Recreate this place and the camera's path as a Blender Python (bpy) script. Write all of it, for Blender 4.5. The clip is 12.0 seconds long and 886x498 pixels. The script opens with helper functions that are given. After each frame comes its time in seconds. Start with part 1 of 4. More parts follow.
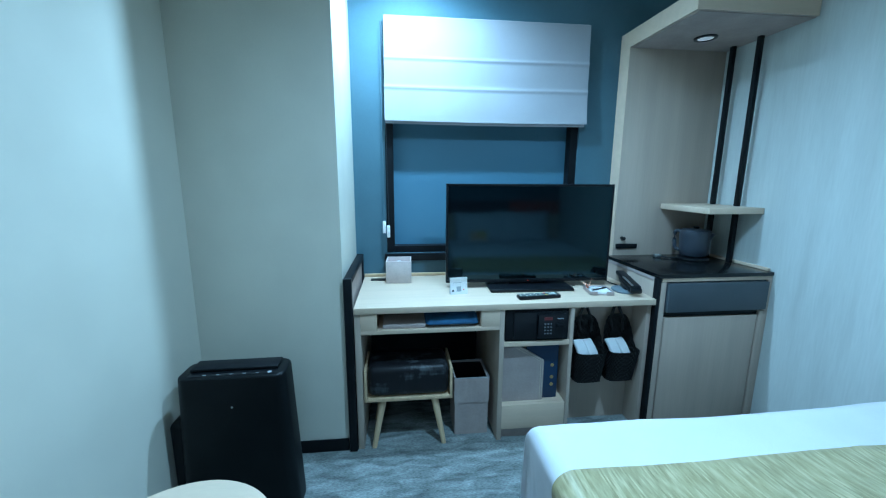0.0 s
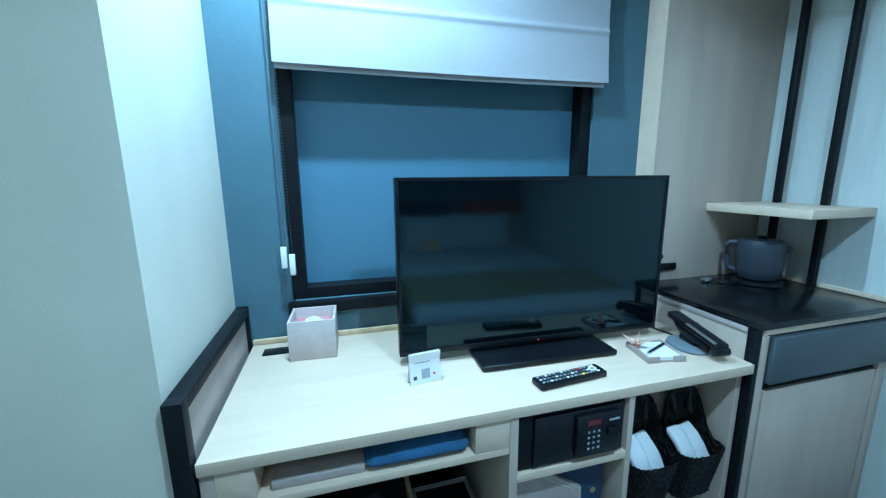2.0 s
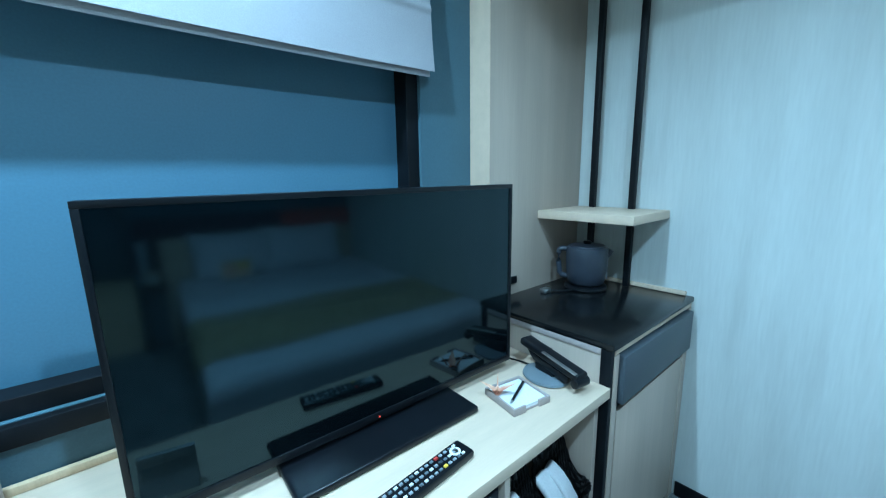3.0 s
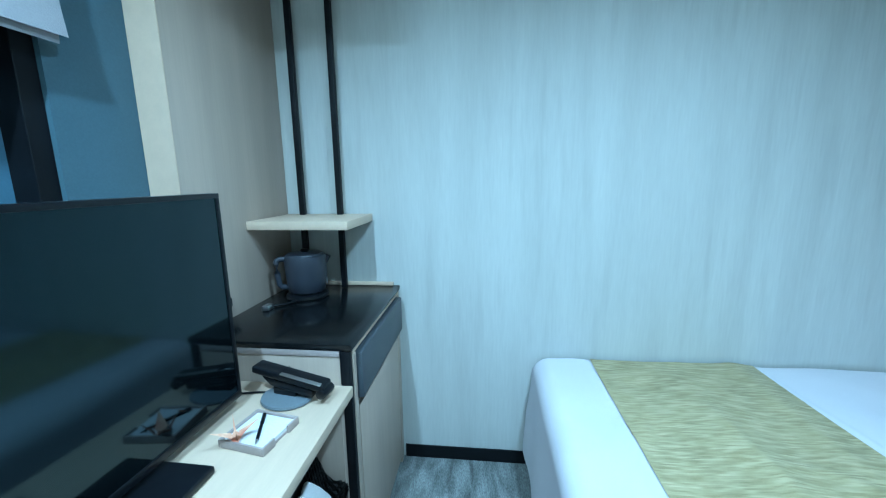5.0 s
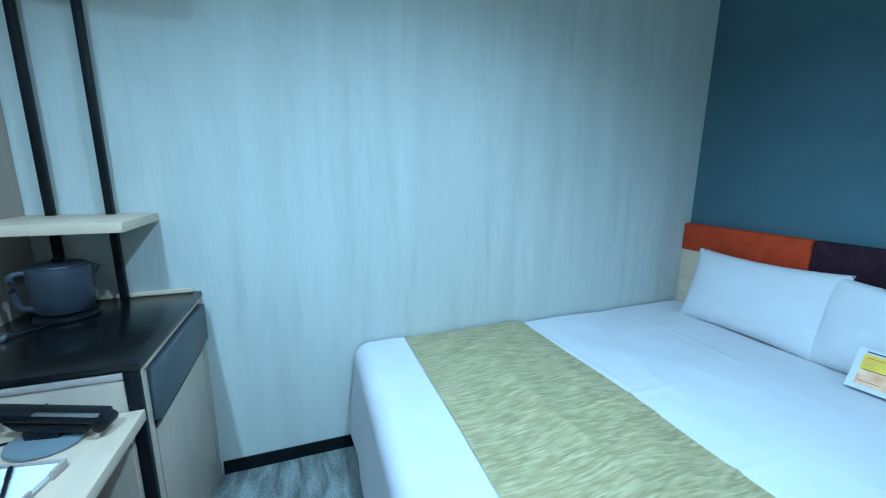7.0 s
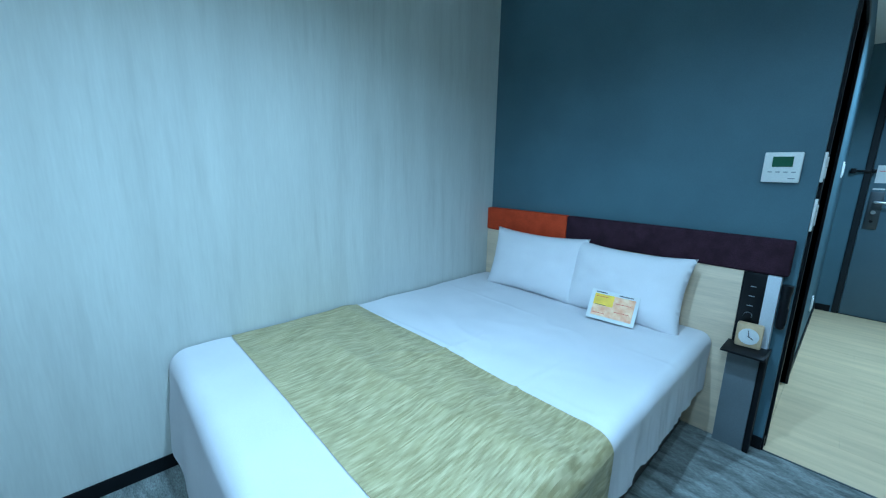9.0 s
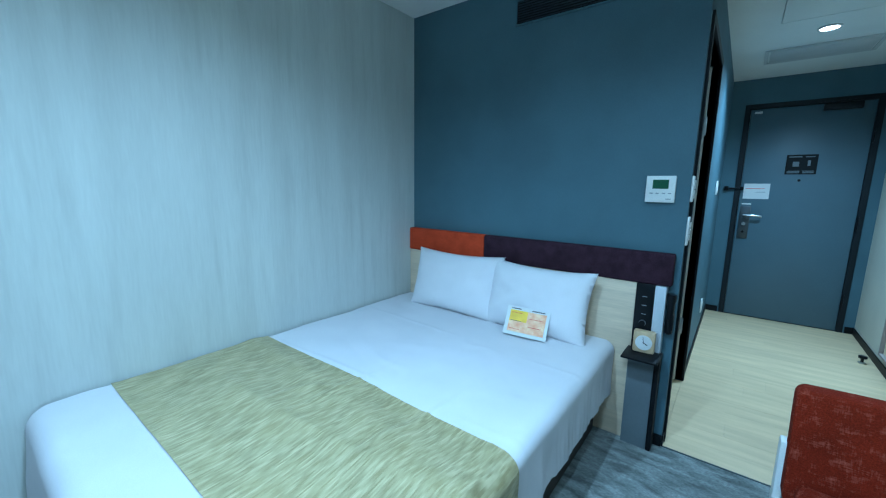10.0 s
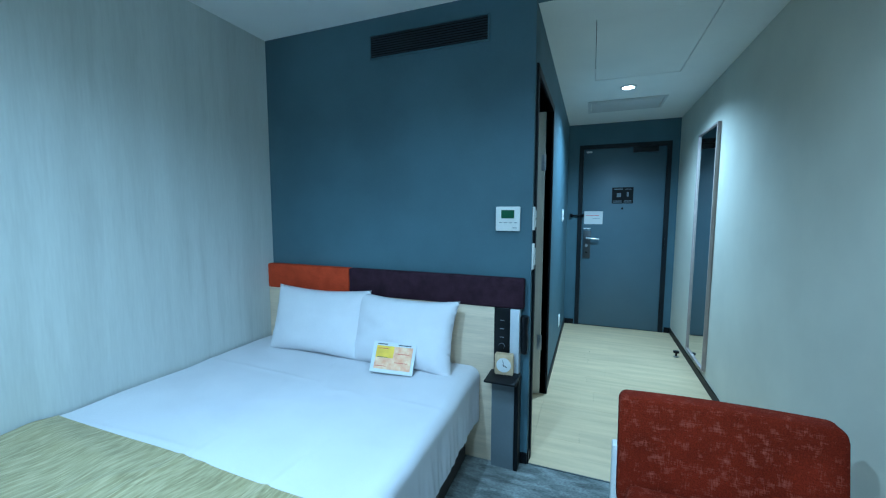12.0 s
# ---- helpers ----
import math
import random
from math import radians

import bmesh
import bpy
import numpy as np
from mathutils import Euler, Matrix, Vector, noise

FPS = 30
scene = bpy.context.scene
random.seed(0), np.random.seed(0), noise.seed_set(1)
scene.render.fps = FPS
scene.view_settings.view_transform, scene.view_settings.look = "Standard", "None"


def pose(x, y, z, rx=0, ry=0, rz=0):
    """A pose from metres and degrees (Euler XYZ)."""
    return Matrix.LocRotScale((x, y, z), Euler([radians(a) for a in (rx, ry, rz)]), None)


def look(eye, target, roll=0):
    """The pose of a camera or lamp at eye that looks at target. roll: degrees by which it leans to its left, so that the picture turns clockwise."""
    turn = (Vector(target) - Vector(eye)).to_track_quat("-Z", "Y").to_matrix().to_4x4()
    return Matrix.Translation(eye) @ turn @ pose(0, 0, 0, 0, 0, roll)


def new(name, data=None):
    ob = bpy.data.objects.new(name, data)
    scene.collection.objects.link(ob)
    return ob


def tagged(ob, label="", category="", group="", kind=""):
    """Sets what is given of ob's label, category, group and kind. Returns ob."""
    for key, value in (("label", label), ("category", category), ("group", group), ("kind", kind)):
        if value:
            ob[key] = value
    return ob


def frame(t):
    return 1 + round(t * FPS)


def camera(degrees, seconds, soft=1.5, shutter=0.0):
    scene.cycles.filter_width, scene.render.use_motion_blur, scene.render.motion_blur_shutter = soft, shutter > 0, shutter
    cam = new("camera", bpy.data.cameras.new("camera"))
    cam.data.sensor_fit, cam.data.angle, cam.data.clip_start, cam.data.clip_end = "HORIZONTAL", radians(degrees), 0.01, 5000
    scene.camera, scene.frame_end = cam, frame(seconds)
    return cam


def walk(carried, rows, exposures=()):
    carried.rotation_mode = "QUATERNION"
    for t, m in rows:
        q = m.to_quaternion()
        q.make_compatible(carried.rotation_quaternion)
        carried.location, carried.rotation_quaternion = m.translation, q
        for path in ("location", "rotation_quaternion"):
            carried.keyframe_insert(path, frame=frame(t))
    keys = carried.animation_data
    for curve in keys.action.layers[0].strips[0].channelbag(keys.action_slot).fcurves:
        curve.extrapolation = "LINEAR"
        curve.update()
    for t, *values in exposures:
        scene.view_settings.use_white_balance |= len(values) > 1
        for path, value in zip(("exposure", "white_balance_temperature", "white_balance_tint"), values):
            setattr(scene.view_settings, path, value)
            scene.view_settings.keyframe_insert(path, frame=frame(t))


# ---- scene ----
cam = camera(98.4, 12.0, soft=1.2)
PATH = [
    (0, (0.091, 0.018, 1.301), (0.308, 1.972, 0.936), 0.3),
    (0.5, (0.116, 0.26, 1.305), (0.248, 2.224, 0.951), 0.0),
    (1, (0.159, 0.484, 1.299), (0.293, 2.449, 0.954), 0.1),
    (1.5, (0.159, 0.714, 1.291), (0.447, 2.659, 0.928), -0.1),
    (2, (0.174, 0.929, 1.274), (0.691, 2.825, 0.902), -0.5),
    (2.5, (0.269, 1.135, 1.288), (1.104, 2.915, 0.918), -0.9),
    (3, (0.375, 1.259, 1.297), (1.644, 2.759, 0.923), -1.0),
    (3.5, (0.422, 1.354, 1.297), (2.05, 2.456, 0.929), -1.2),
    (5.5, (0.325, 1.276, 1.301), (2.288, 1.307, 0.925), -0.6),
    (6, (0.286, 1.226, 1.307), (2.239, 1.065, 0.908), -0.5),
    (6.5, (0.277, 1.232, 1.31), (2.195, 0.825, 0.913), -0.2),
    (7, (0.269, 1.28, 1.311), (2.116, 0.622, 0.915), 0.4),
    (8.8, (0.163, 1.308, 1.287), (1.636, 0.021, 0.867), 1.0),
    (9, (0.12, 1.276, 1.296), (1.55, -0.058, 0.878), 1.0),
    (9.5, (0.066, 1.223, 1.317), (1.386, -0.229, 0.933), 0.9),
    (10, (0.048, 1.185, 1.329), (1.254, -0.376, 0.997), 0.7),
    (10.5, (0.032, 1.142, 1.336), (1.12, -0.512, 1.056), 0.6),
    (11, (0.006, 1.1, 1.335), (0.978, -0.632, 1.105), 0.4),
    (11.5, (-0.016, 1.074, 1.344), (0.835, -0.724, 1.14), 0.3),
    (12, (-0.044, 1.049, 1.346), (0.677, -0.807, 1.162), 0.1),
]
walk(cam, [(t, look(eye, target, roll)) for t, eye, target, roll in PATH], exposures=[(0.0, -0.25, 4730, -1), (1.0, 0.05, 4740, -1), (1.5, 0.02, 4800, -1), (2.5, -0.12, 4890, -1), (3.5, 0.12, 4940, -1), (5.5, 0.04, 4920, -1), (6.5, -0.05, 4880, -1), (9.0, -0.19, 4820, -1), (12.0, -0.05, 4795, -1)])

# ---- light and exposure ----
world = bpy.data.worlds.new("night")
scene.world = world
world.use_nodes = True
world.node_tree.nodes["Background"].inputs[0].default_value = (0.02, 0.03, 0.05, 1)
world.node_tree.nodes["Background"].inputs[1].default_value = 0.2


def downlamp(name, x, y, z, watts, cone=150, blend=0.9, colour=(0.745, 1.0, 1.14), radius=0.028):
    data = bpy.data.lights.new(name, "SPOT")
    data.energy, data.color, data.spot_size, data.spot_blend, data.shadow_soft_size = watts, colour, radians(cone), blend, radius
    ob = new(name, data)
    ob.location = (x, y, z)
    return ob


# The 24 W entry light is an unseen fill, added to brighten that end.
LAMPS = [("lamp_window", 0.15, 1.835, 2.435, 142, 166, 0.8), ("lamp_room", 0.70, 0.83, 2.435, 132, 156, 0.9), ("fill_entry", -0.15, -0.15, 2.435, 24, 146, 1.0), ("lamp_corridor", -0.286, -2.53, 2.372, 175, 148, 1.0)]
for row in LAMPS:
    downlamp(*row)
downlamp("lamp_alcove", 1.66, 1.985, 2.006, 1.0, 110, 0.8)
downlamp("lamp_bathroom", 1.0, -1.35, 2.19, 14, 150, 0.6)


# ---- materials ----
def material(name, base, rough=0.55, metal=0.0, var=0.12, scale=6.0, stretch=(1, 1, 1), bump=0.08, grain=180.0, spec=0.5, coat=0.0, other=None, mixpos=(0.35, 0.65), warp=0.0, per_piece=0.0, grainvar=0.05):
    m = bpy.data.materials.new(name)
    m.use_nodes = True
    nt = m.node_tree
    n, l = nt.nodes, nt.links
    b = n["Principled BSDF"]
    b.inputs["Roughness"].default_value, b.inputs["Metallic"].default_value = rough, metal
    b.inputs["Specular IOR Level"].default_value, b.inputs["Coat Weight"].default_value = spec, coat
    tc, mp, no, ra = n.new("ShaderNodeTexCoord"), n.new("ShaderNodeMapping"), n.new("ShaderNodeTexNoise"), n.new("ShaderNodeValToRGB")
    l.new(tc.outputs["Object"], mp.inputs["Vector"])
    mp.inputs["Scale"].default_value = stretch
    no.inputs["Scale"].default_value, no.inputs["Detail"].default_value, no.inputs["Distortion"].default_value = scale, 6, warp
    l.new(mp.outputs[0], no.inputs["Vector"])
    lo = tuple(c * (1 - var) for c in base)
    hi = other or tuple(min(1, c * (1 + var)) for c in base)
    ra.color_ramp.elements[0].position, ra.color_ramp.elements[1].position = mixpos
    ra.color_ramp.elements[0].color, ra.color_ramp.elements[1].color = (*lo, 1), (*hi, 1)
    l.new(no.outputs["Fac"], ra.inputs["Fac"])
    fine = n.new("ShaderNodeTexNoise")
    fine.inputs["Scale"].default_value, fine.inputs["Detail"].default_value = grain, 3
    l.new(mp.outputs[0], fine.inputs["Vector"])
    mr = n.new("ShaderNodeMapRange")
    mr.inputs["From Min"].default_value, mr.inputs["From Max"].default_value = 0.3, 0.7
    mr.inputs["To Min"].default_value, mr.inputs["To Max"].default_value = 1 - grainvar, 1 + grainvar
    l.new(fine.outputs["Fac"], mr.inputs["Value"])
    mul = n.new("ShaderNodeMix")
    mul.data_type, mul.blend_type = "RGBA", "MULTIPLY"
    mul.inputs["Factor"].default_value = 1.0
    l.new(ra.outputs["Color"], mul.inputs["A"])
    l.new(mr.outputs["Result"], mul.inputs["B"])
    out = mul.outputs["Result"]
    if per_piece:
        oi, hv, mr2 = n.new("ShaderNodeObjectInfo"), n.new("ShaderNodeHueSaturation"), n.new("ShaderNodeMapRange")
        mr2.inputs["To Min"].default_value, mr2.inputs["To Max"].default_value = 1 - per_piece, 1 + per_piece
        l.new(oi.outputs["Random"], mr2.inputs["Value"])
        l.new(mr2.outputs["Result"], hv.inputs["Value"])
        l.new(out, hv.inputs["Color"])
        out = hv.outputs["Color"]
    l.new(out, b.inputs["Base Color"])
    if bump:
        bp = n.new("ShaderNodeBump")
        bp.inputs["Strength"].default_value, bp.inputs["Distance"].default_value = bump, 0.002
        l.new(fine.outputs["Fac"], bp.inputs["Height"])
        l.new(bp.outputs["Normal"], b.inputs["Normal"])
    return m


def woven(name, base, fleck, stretches=((28, 260, 260), (260, 260, 28)), patch_scale=32, start=0.54, rough=0.92, spec=0.1):
    """Upholstery of two crossing sets of short threads with sparse pale flecks."""
    m = material(name, base, rough, var=0.16, scale=7, bump=0.0, grain=260, grainvar=0.25, spec=spec)
    n, l = m.node_tree.nodes, m.node_tree.links
    b = n["Principled BSDF"]
    tc, add = n.new("ShaderNodeTexCoord"), n.new("ShaderNodeMath")
    for i, stretch in enumerate(stretches):
        mp, no = n.new("ShaderNodeMapping"), n.new("ShaderNodeTexNoise")
        mp.inputs["Scale"].default_value = stretch
        no.inputs["Scale"].default_value, no.inputs["Detail"].default_value = 1.0, 2
        l.new(tc.outputs["Object"], mp.inputs["Vector"])
        l.new(mp.outputs[0], no.inputs["Vector"])
        l.new(no.outputs["Fac"], add.inputs[i])
    patch, lift, ramp, mix = n.new("ShaderNodeTexNoise"), n.new("ShaderNodeMath"), n.new("ShaderNodeMapRange"), n.new("ShaderNodeMix")
    patch.inputs["Scale"].default_value = patch_scale
    l.new(tc.outputs["Object"], patch.inputs["Vector"])
    lift.operation = "MULTIPLY"
    l.new(add.outputs[0], lift.inputs[0])
    l.new(patch.outputs["Fac"], lift.inputs[1])
    ramp.inputs["From Min"].default_value, ramp.inputs["From Max"].default_value = start, 1.0
    l.new(lift.outputs[0], ramp.inputs["Value"])
    mix.data_type = "RGBA"
    l.new(ramp.outputs["Result"], mix.inputs["Factor"])
    l.new(b.inputs["Base Color"].links[0].from_socket, mix.inputs["A"])
    mix.inputs["B"].default_value = (*fleck, 1)
    l.new(mix.outputs["Result"], b.inputs["Base Color"])
    bp = n.new("ShaderNodeBump")
    bp.inputs["Strength"].default_value, bp.inputs["Distance"].default_value = 0.5, 0.002
    l.new(add.outputs[0], bp.inputs["Height"])
    l.new(bp.outputs["Normal"], b.inputs["Normal"])
    return m


def stretched_noise(nt, stretch, detail=2.0, warp=0.0):
    n, l = nt.nodes, nt.links
    tc, mp, no = n.new("ShaderNodeTexCoord"), n.new("ShaderNodeMapping"), n.new("ShaderNodeTexNoise")
    mp.inputs["Scale"].default_value = stretch
    no.inputs["Scale"].default_value, no.inputs["Detail"].default_value, no.inputs["Distortion"].default_value = 1.0, detail, warp
    l.new(tc.outputs["Object"], mp.inputs["Vector"])
    l.new(mp.outputs[0], no.inputs["Vector"])
    return no.outputs["Fac"]


def ranged(nt, socket, a, b, c, d):
    mr = nt.nodes.new("ShaderNodeMapRange")
    for key, val in zip(("From Min", "From Max", "To Min", "To Max"), (a, b, c, d)):
        mr.inputs[key].default_value = val
    nt.links.new(socket, mr.inputs["Value"])
    return mr.outputs["Result"]


def joined(nt, op, a, b):
    m = nt.nodes.new("ShaderNodeMath")
    m.operation = op
    nt.links.new(a, m.inputs[0])
    nt.links.new(b, m.inputs[1])
    return m.outputs[0]


def tinted(m, fac, colour):
    """Mix a colour into a material's base by a factor socket."""
    nt = m.node_tree
    b = nt.nodes["Principled BSDF"]
    mix = nt.nodes.new("ShaderNodeMix")
    mix.data_type = "RGBA"
    nt.links.new(fac, mix.inputs["Factor"])
    nt.links.new(b.inputs["Base Color"].links[0].from_socket, mix.inputs["A"])
    mix.inputs["B"].default_value = (*colour, 1)
    nt.links.new(mix.outputs["Result"], b.inputs["Base Color"])
    return m


def streaked(name, base):
    """Wallpaper with soft upright clouds and broken darker streaks pressed into it."""
    m = material(name, base, 0.75, var=0.05, scale=2.6, stretch=(3.2, 3.2, 0.30), bump=0.10, grain=40, grainvar=0.03, spec=0.3)
    nt = m.node_tree
    wide = ranged(nt, stretched_noise(nt, (24, 24, 2.0), 3), 0.50, 0.68, 0.0, 0.24)
    thin = ranged(nt, stretched_noise(nt, (75, 75, 3.2), 2), 0.50, 0.70, 0.0, 0.10)
    where = ranged(nt, stretched_noise(nt, (2.4, 2.4, 1.7), 2), 0.36, 0.62, 0.25, 1.0)
    return tinted(m, joined(nt, "MULTIPLY", joined(nt, "MAXIMUM", wide, thin), where), tuple(c * 0.60 for c in base))


def threads(nt, per_metre, along):
    """Noise that runs along y, separate for each thread laid side by side in x."""
    n, l = nt.nodes, nt.links
    tc, sep, com, no = n.new("ShaderNodeTexCoord"), n.new("ShaderNodeSeparateXYZ"), n.new("ShaderNodeCombineXYZ"), n.new("ShaderNodeTexNoise")
    l.new(tc.outputs["Object"], sep.inputs[0])
    socket = sep.outputs["X"]
    for op, val in (("MULTIPLY", per_metre), ("FLOOR", 0.0), ("MULTIPLY", 3.71)):
        m = n.new("ShaderNodeMath")
        m.operation = op
        m.inputs[1].default_value = val
        l.new(socket, m.inputs[0])
        socket = m.outputs[0]
    l.new(socket, com.inputs["X"])
    l.new(ranged(nt, sep.outputs["Y"], 0.0, 1.0, 0.0, along), com.inputs["Y"])
    l.new(ranged(nt, sep.outputs["Z"], 0.0, 0.49, 30.0, 0.0), com.inputs["Z"])
    no.inputs["Scale"].default_value, no.inputs["Detail"].default_value = 1.0, 1.0
    l.new(com.outputs[0], no.inputs["Vector"])
    return no.outputs["Fac"]


def jacquard(name, dark, light):
    """Woven cloth of short glossy weft floats over a darker ground."""
    m = material(name, dark, 0.42, var=0.12, scale=9, bump=0.0, grain=260, grainvar=0.12, spec=0.5)
    nt = m.node_tree
    floats = ranged(nt, threads(nt, 200, 15), 0.34, 0.64, 0.1, 1.0)
    broad = ranged(nt, stretched_noise(nt, (60, 9, 0), 3), 0.34, 0.62, 0.45, 1.0)
    fac = joined(nt, "MULTIPLY", floats, broad)
    tinted(m, fac, light)
    bp = nt.nodes.new("ShaderNodeBump")
    bp.inputs["Strength"].default_value, bp.inputs["Distance"].default_value = 0.45, 0.002
    nt.links.new(fac, bp.inputs["Height"])
    nt.links.new(bp.outputs["Normal"], nt.nodes["Principled BSDF"].inputs["Normal"])
    return m


def glow(name, colour, strength):
    m = bpy.data.materials.new(name)
    m.use_nodes = True
    b = m.node_tree.nodes["Principled BSDF"]
    b.inputs["Base Color"].default_value = (*colour, 1)
    b.inputs["Emission Color"].default_value, b.inputs["Emission Strength"].default_value = (*colour, 1), strength
    return m


WALLPAPER = streaked("wallpaper_streaked", (0.545, 0.565, 0.54))
PLASTER = material("wallpaper_plain", (0.63, 0.605, 0.515), 0.8, var=0.04, scale=3.0, bump=0.10, grain=420, spec=0.25)
BLUE = material("blue_wall_paint", (0.085, 0.145, 0.182), 0.6, var=0.08, scale=2.5, bump=0.2, grain=220, spec=0.35)
DOORPAINT = material("slate_blue_steel", (0.09, 0.138, 0.172), 0.45, var=0.06, scale=2.0, bump=0.05, grain=120)
CEILING = material("white_ceiling", (0.82, 0.82, 0.80), 0.85, var=0.03, scale=2.0, bump=0.2, grain=300, spec=0.2)
CARPET = material("marbled_carpet", (0.15, 0.163, 0.16), 0.95, var=0.3, scale=8.5, stretch=(0.8, 2.6, 1), bump=0.9, grain=90, grainvar=0.34, spec=0.1, other=(0.31, 0.335, 0.325), mixpos=(0.32, 0.76), warp=0.6)
PLANK = material("pale_oak_plank", (0.63, 0.49, 0.295), 0.45, var=0.09, scale=2.2, stretch=(0.9, 8, 1), bump=0.06, grain=40, grainvar=0.035, per_piece=0.04)
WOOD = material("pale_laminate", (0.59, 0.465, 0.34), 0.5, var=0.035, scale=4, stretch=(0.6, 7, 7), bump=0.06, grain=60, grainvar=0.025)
# Besides its grain, darker than WOOD; for upright boards, fronts and canopy.
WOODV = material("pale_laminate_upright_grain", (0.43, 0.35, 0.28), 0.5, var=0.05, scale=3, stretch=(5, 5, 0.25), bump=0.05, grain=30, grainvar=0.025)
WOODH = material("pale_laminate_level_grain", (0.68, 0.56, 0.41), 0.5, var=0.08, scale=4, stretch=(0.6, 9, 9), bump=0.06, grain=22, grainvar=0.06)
TISSUEBOX = material("pale_taupe_leatherette", (0.50, 0.43, 0.40), 0.6, var=0.06, scale=20, bump=0.2, grain=140)
TAUPE = material("taupe_board", (0.36, 0.30, 0.275), 0.6, var=0.08, scale=9, bump=0.15, grain=90)
BEECH = material("light_beech", (0.55, 0.41, 0.25), 0.45, var=0.12, scale=6, stretch=(6, 6, 1), bump=0.05, grain=40)
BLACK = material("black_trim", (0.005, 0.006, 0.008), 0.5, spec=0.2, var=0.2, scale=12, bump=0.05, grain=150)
DOORFRAME = material("dark_slate_frame", (0.008, 0.012, 0.016), 0.5, var=0.1, scale=8, bump=0.05, spec=0.3)
BLACKGLOSS = material("black_plastic", (0.005, 0.006, 0.008), 0.30, spec=0.3, var=0.15, scale=15, bump=0.02, grain=200)
PURIFIER = material("black_satin_plastic", (0.004, 0.005, 0.006), 0.42, spec=0.18, var=0.15, scale=9, bump=0.04, grain=300)
SCREEN = material("tv_screen", (0.002, 0.003, 0.004), 0.075, var=0.05, scale=3, bump=0.0, spec=0.58)
SCREEN.node_tree.nodes["Principled BSDF"].inputs["Specular Tint"].default_value = (0.55, 0.86, 1.0, 1)
GLASSTOP = material("black_glass_top", (0.005, 0.006, 0.007), 0.2, var=0.1, scale=8, bump=0.0, spec=0.34)
DARKBROWN = material("dark_bed_base", (0.035, 0.026, 0.022), 0.7, var=0.15, scale=9, bump=0.2)
GREYBLUE = material("grey_drawer_front", (0.055, 0.066, 0.078), 0.45, var=0.06, scale=6, bump=0.05)
STEEL = material("brushed_steel", (0.55, 0.56, 0.57), 0.35, metal=1.0, var=0.06, scale=10, stretch=(1, 1, 8), bump=0.04)
POSTGREY = material("grey_blue_laminate", (0.15, 0.175, 0.195), 0.5, var=0.05, scale=6, bump=0.04)
DARKSTEEL = material("dark_satin_steel", (0.10, 0.11, 0.12), 0.45, metal=0.9, var=0.06, scale=9, bump=0.03)
ALU = material("satin_aluminium_strip", (0.62, 0.65, 0.70), 0.4, metal=0.2, var=0.04, scale=6, bump=0.02)
SHEET = material("white_cotton", (0.66, 0.645, 0.675), 0.9, var=0.03, scale=4, bump=0.25, grain=420, spec=0.15)
PILLOW = material("white_pillowcase", (0.72, 0.705, 0.735), 0.9, var=0.03, scale=5, bump=0.25, grain=420, spec=0.15)
RUNNER = jacquard("gold_green_jacquard", (0.28, 0.235, 0.112), (0.53, 0.465, 0.275))
RED = woven("rust_red_upholstery", (0.155, 0.016, 0.006), (0.34, 0.09, 0.055))
ORANGE = material("orange_headboard_fabric", (0.45, 0.056, 0.018), 0.9, var=0.12, scale=16, bump=0.8, grain=240, grainvar=0.2, spec=0.15)
PURPLE = material("aubergine_headboard_fabric", (0.034, 0.016, 0.026), 0.9, var=0.25, scale=16, bump=0.8, grain=240, grainvar=0.35, spec=0.15)
BLIND = material("white_blind_cloth", (0.37, 0.365, 0.38), 0.85, var=0.03, scale=4, bump=0.3, grain=350, spec=0.15)
PANEMAT = material("dark_blue_window_panel", (0.085, 0.165, 0.235), 0.5, var=0.05, scale=2, bump=0.03)
BRASS = material("dull_brass", (0.42, 0.30, 0.12), 0.4, metal=0.6, var=0.05, bump=0.0)
PALETRIM = material("pale_edging", (0.55, 0.47, 0.36), 0.6, var=0.05, bump=0.0)
WHITE = material("white_plastic", (0.75, 0.75, 0.73), 0.4, var=0.02, scale=8, bump=0.02)
PAPER = material("white_paper", (0.70, 0.70, 0.70), 0.8, var=0.02, scale=12, bump=0.05)
YELLOW = material("yellow_print", (0.92, 0.60, 0.06), 0.6, var=0.15, scale=14, bump=0.0)
PEACH = material("peach_print", (0.88, 0.42, 0.24), 0.6, var=0.1, scale=25, bump=0.0, other=(0.92, 0.66, 0.42))
INK = material("dark_ink", (0.05, 0.05, 0.06), 0.7, var=0.05, bump=0.0)
GREYINK = material("grey_ink", (0.30, 0.32, 0.34), 0.7, var=0.05, bump=0.0)
REDINK = material("red_ink", (0.6, 0.06, 0.05), 0.6, var=0.05, bump=0.0)
PINK = material("pink_tissue_cover", (0.50, 0.20, 0.22), 0.7, var=0.2, scale=25, bump=0.1)
ORIGAMI = material("origami_paper", (0.75, 0.25, 0.16), 0.6, var=0.3, scale=40, bump=0.0, other=(0.85, 0.6, 0.4))
NAVY = material("navy_cloth", (0.03, 0.085, 0.18), 0.85, var=0.2, scale=18, bump=0.5, grain=200)
NAVYBOARD = material("navy_folder", (0.014, 0.035, 0.085), 0.5, var=0.1, scale=9, bump=0.03)
WICKER = material("black_wicker", (0.013, 0.012, 0.012), 0.55, var=0.4, scale=60, bump=0.9, grain=90)
CUSHION = woven("black_patterned_vinyl", (0.008, 0.008, 0.010), (0.13, 0.14, 0.15), stretches=((7, 48, 48), (50, 50, 9)), patch_scale=12, start=0.50, rough=0.45, spec=0.3)
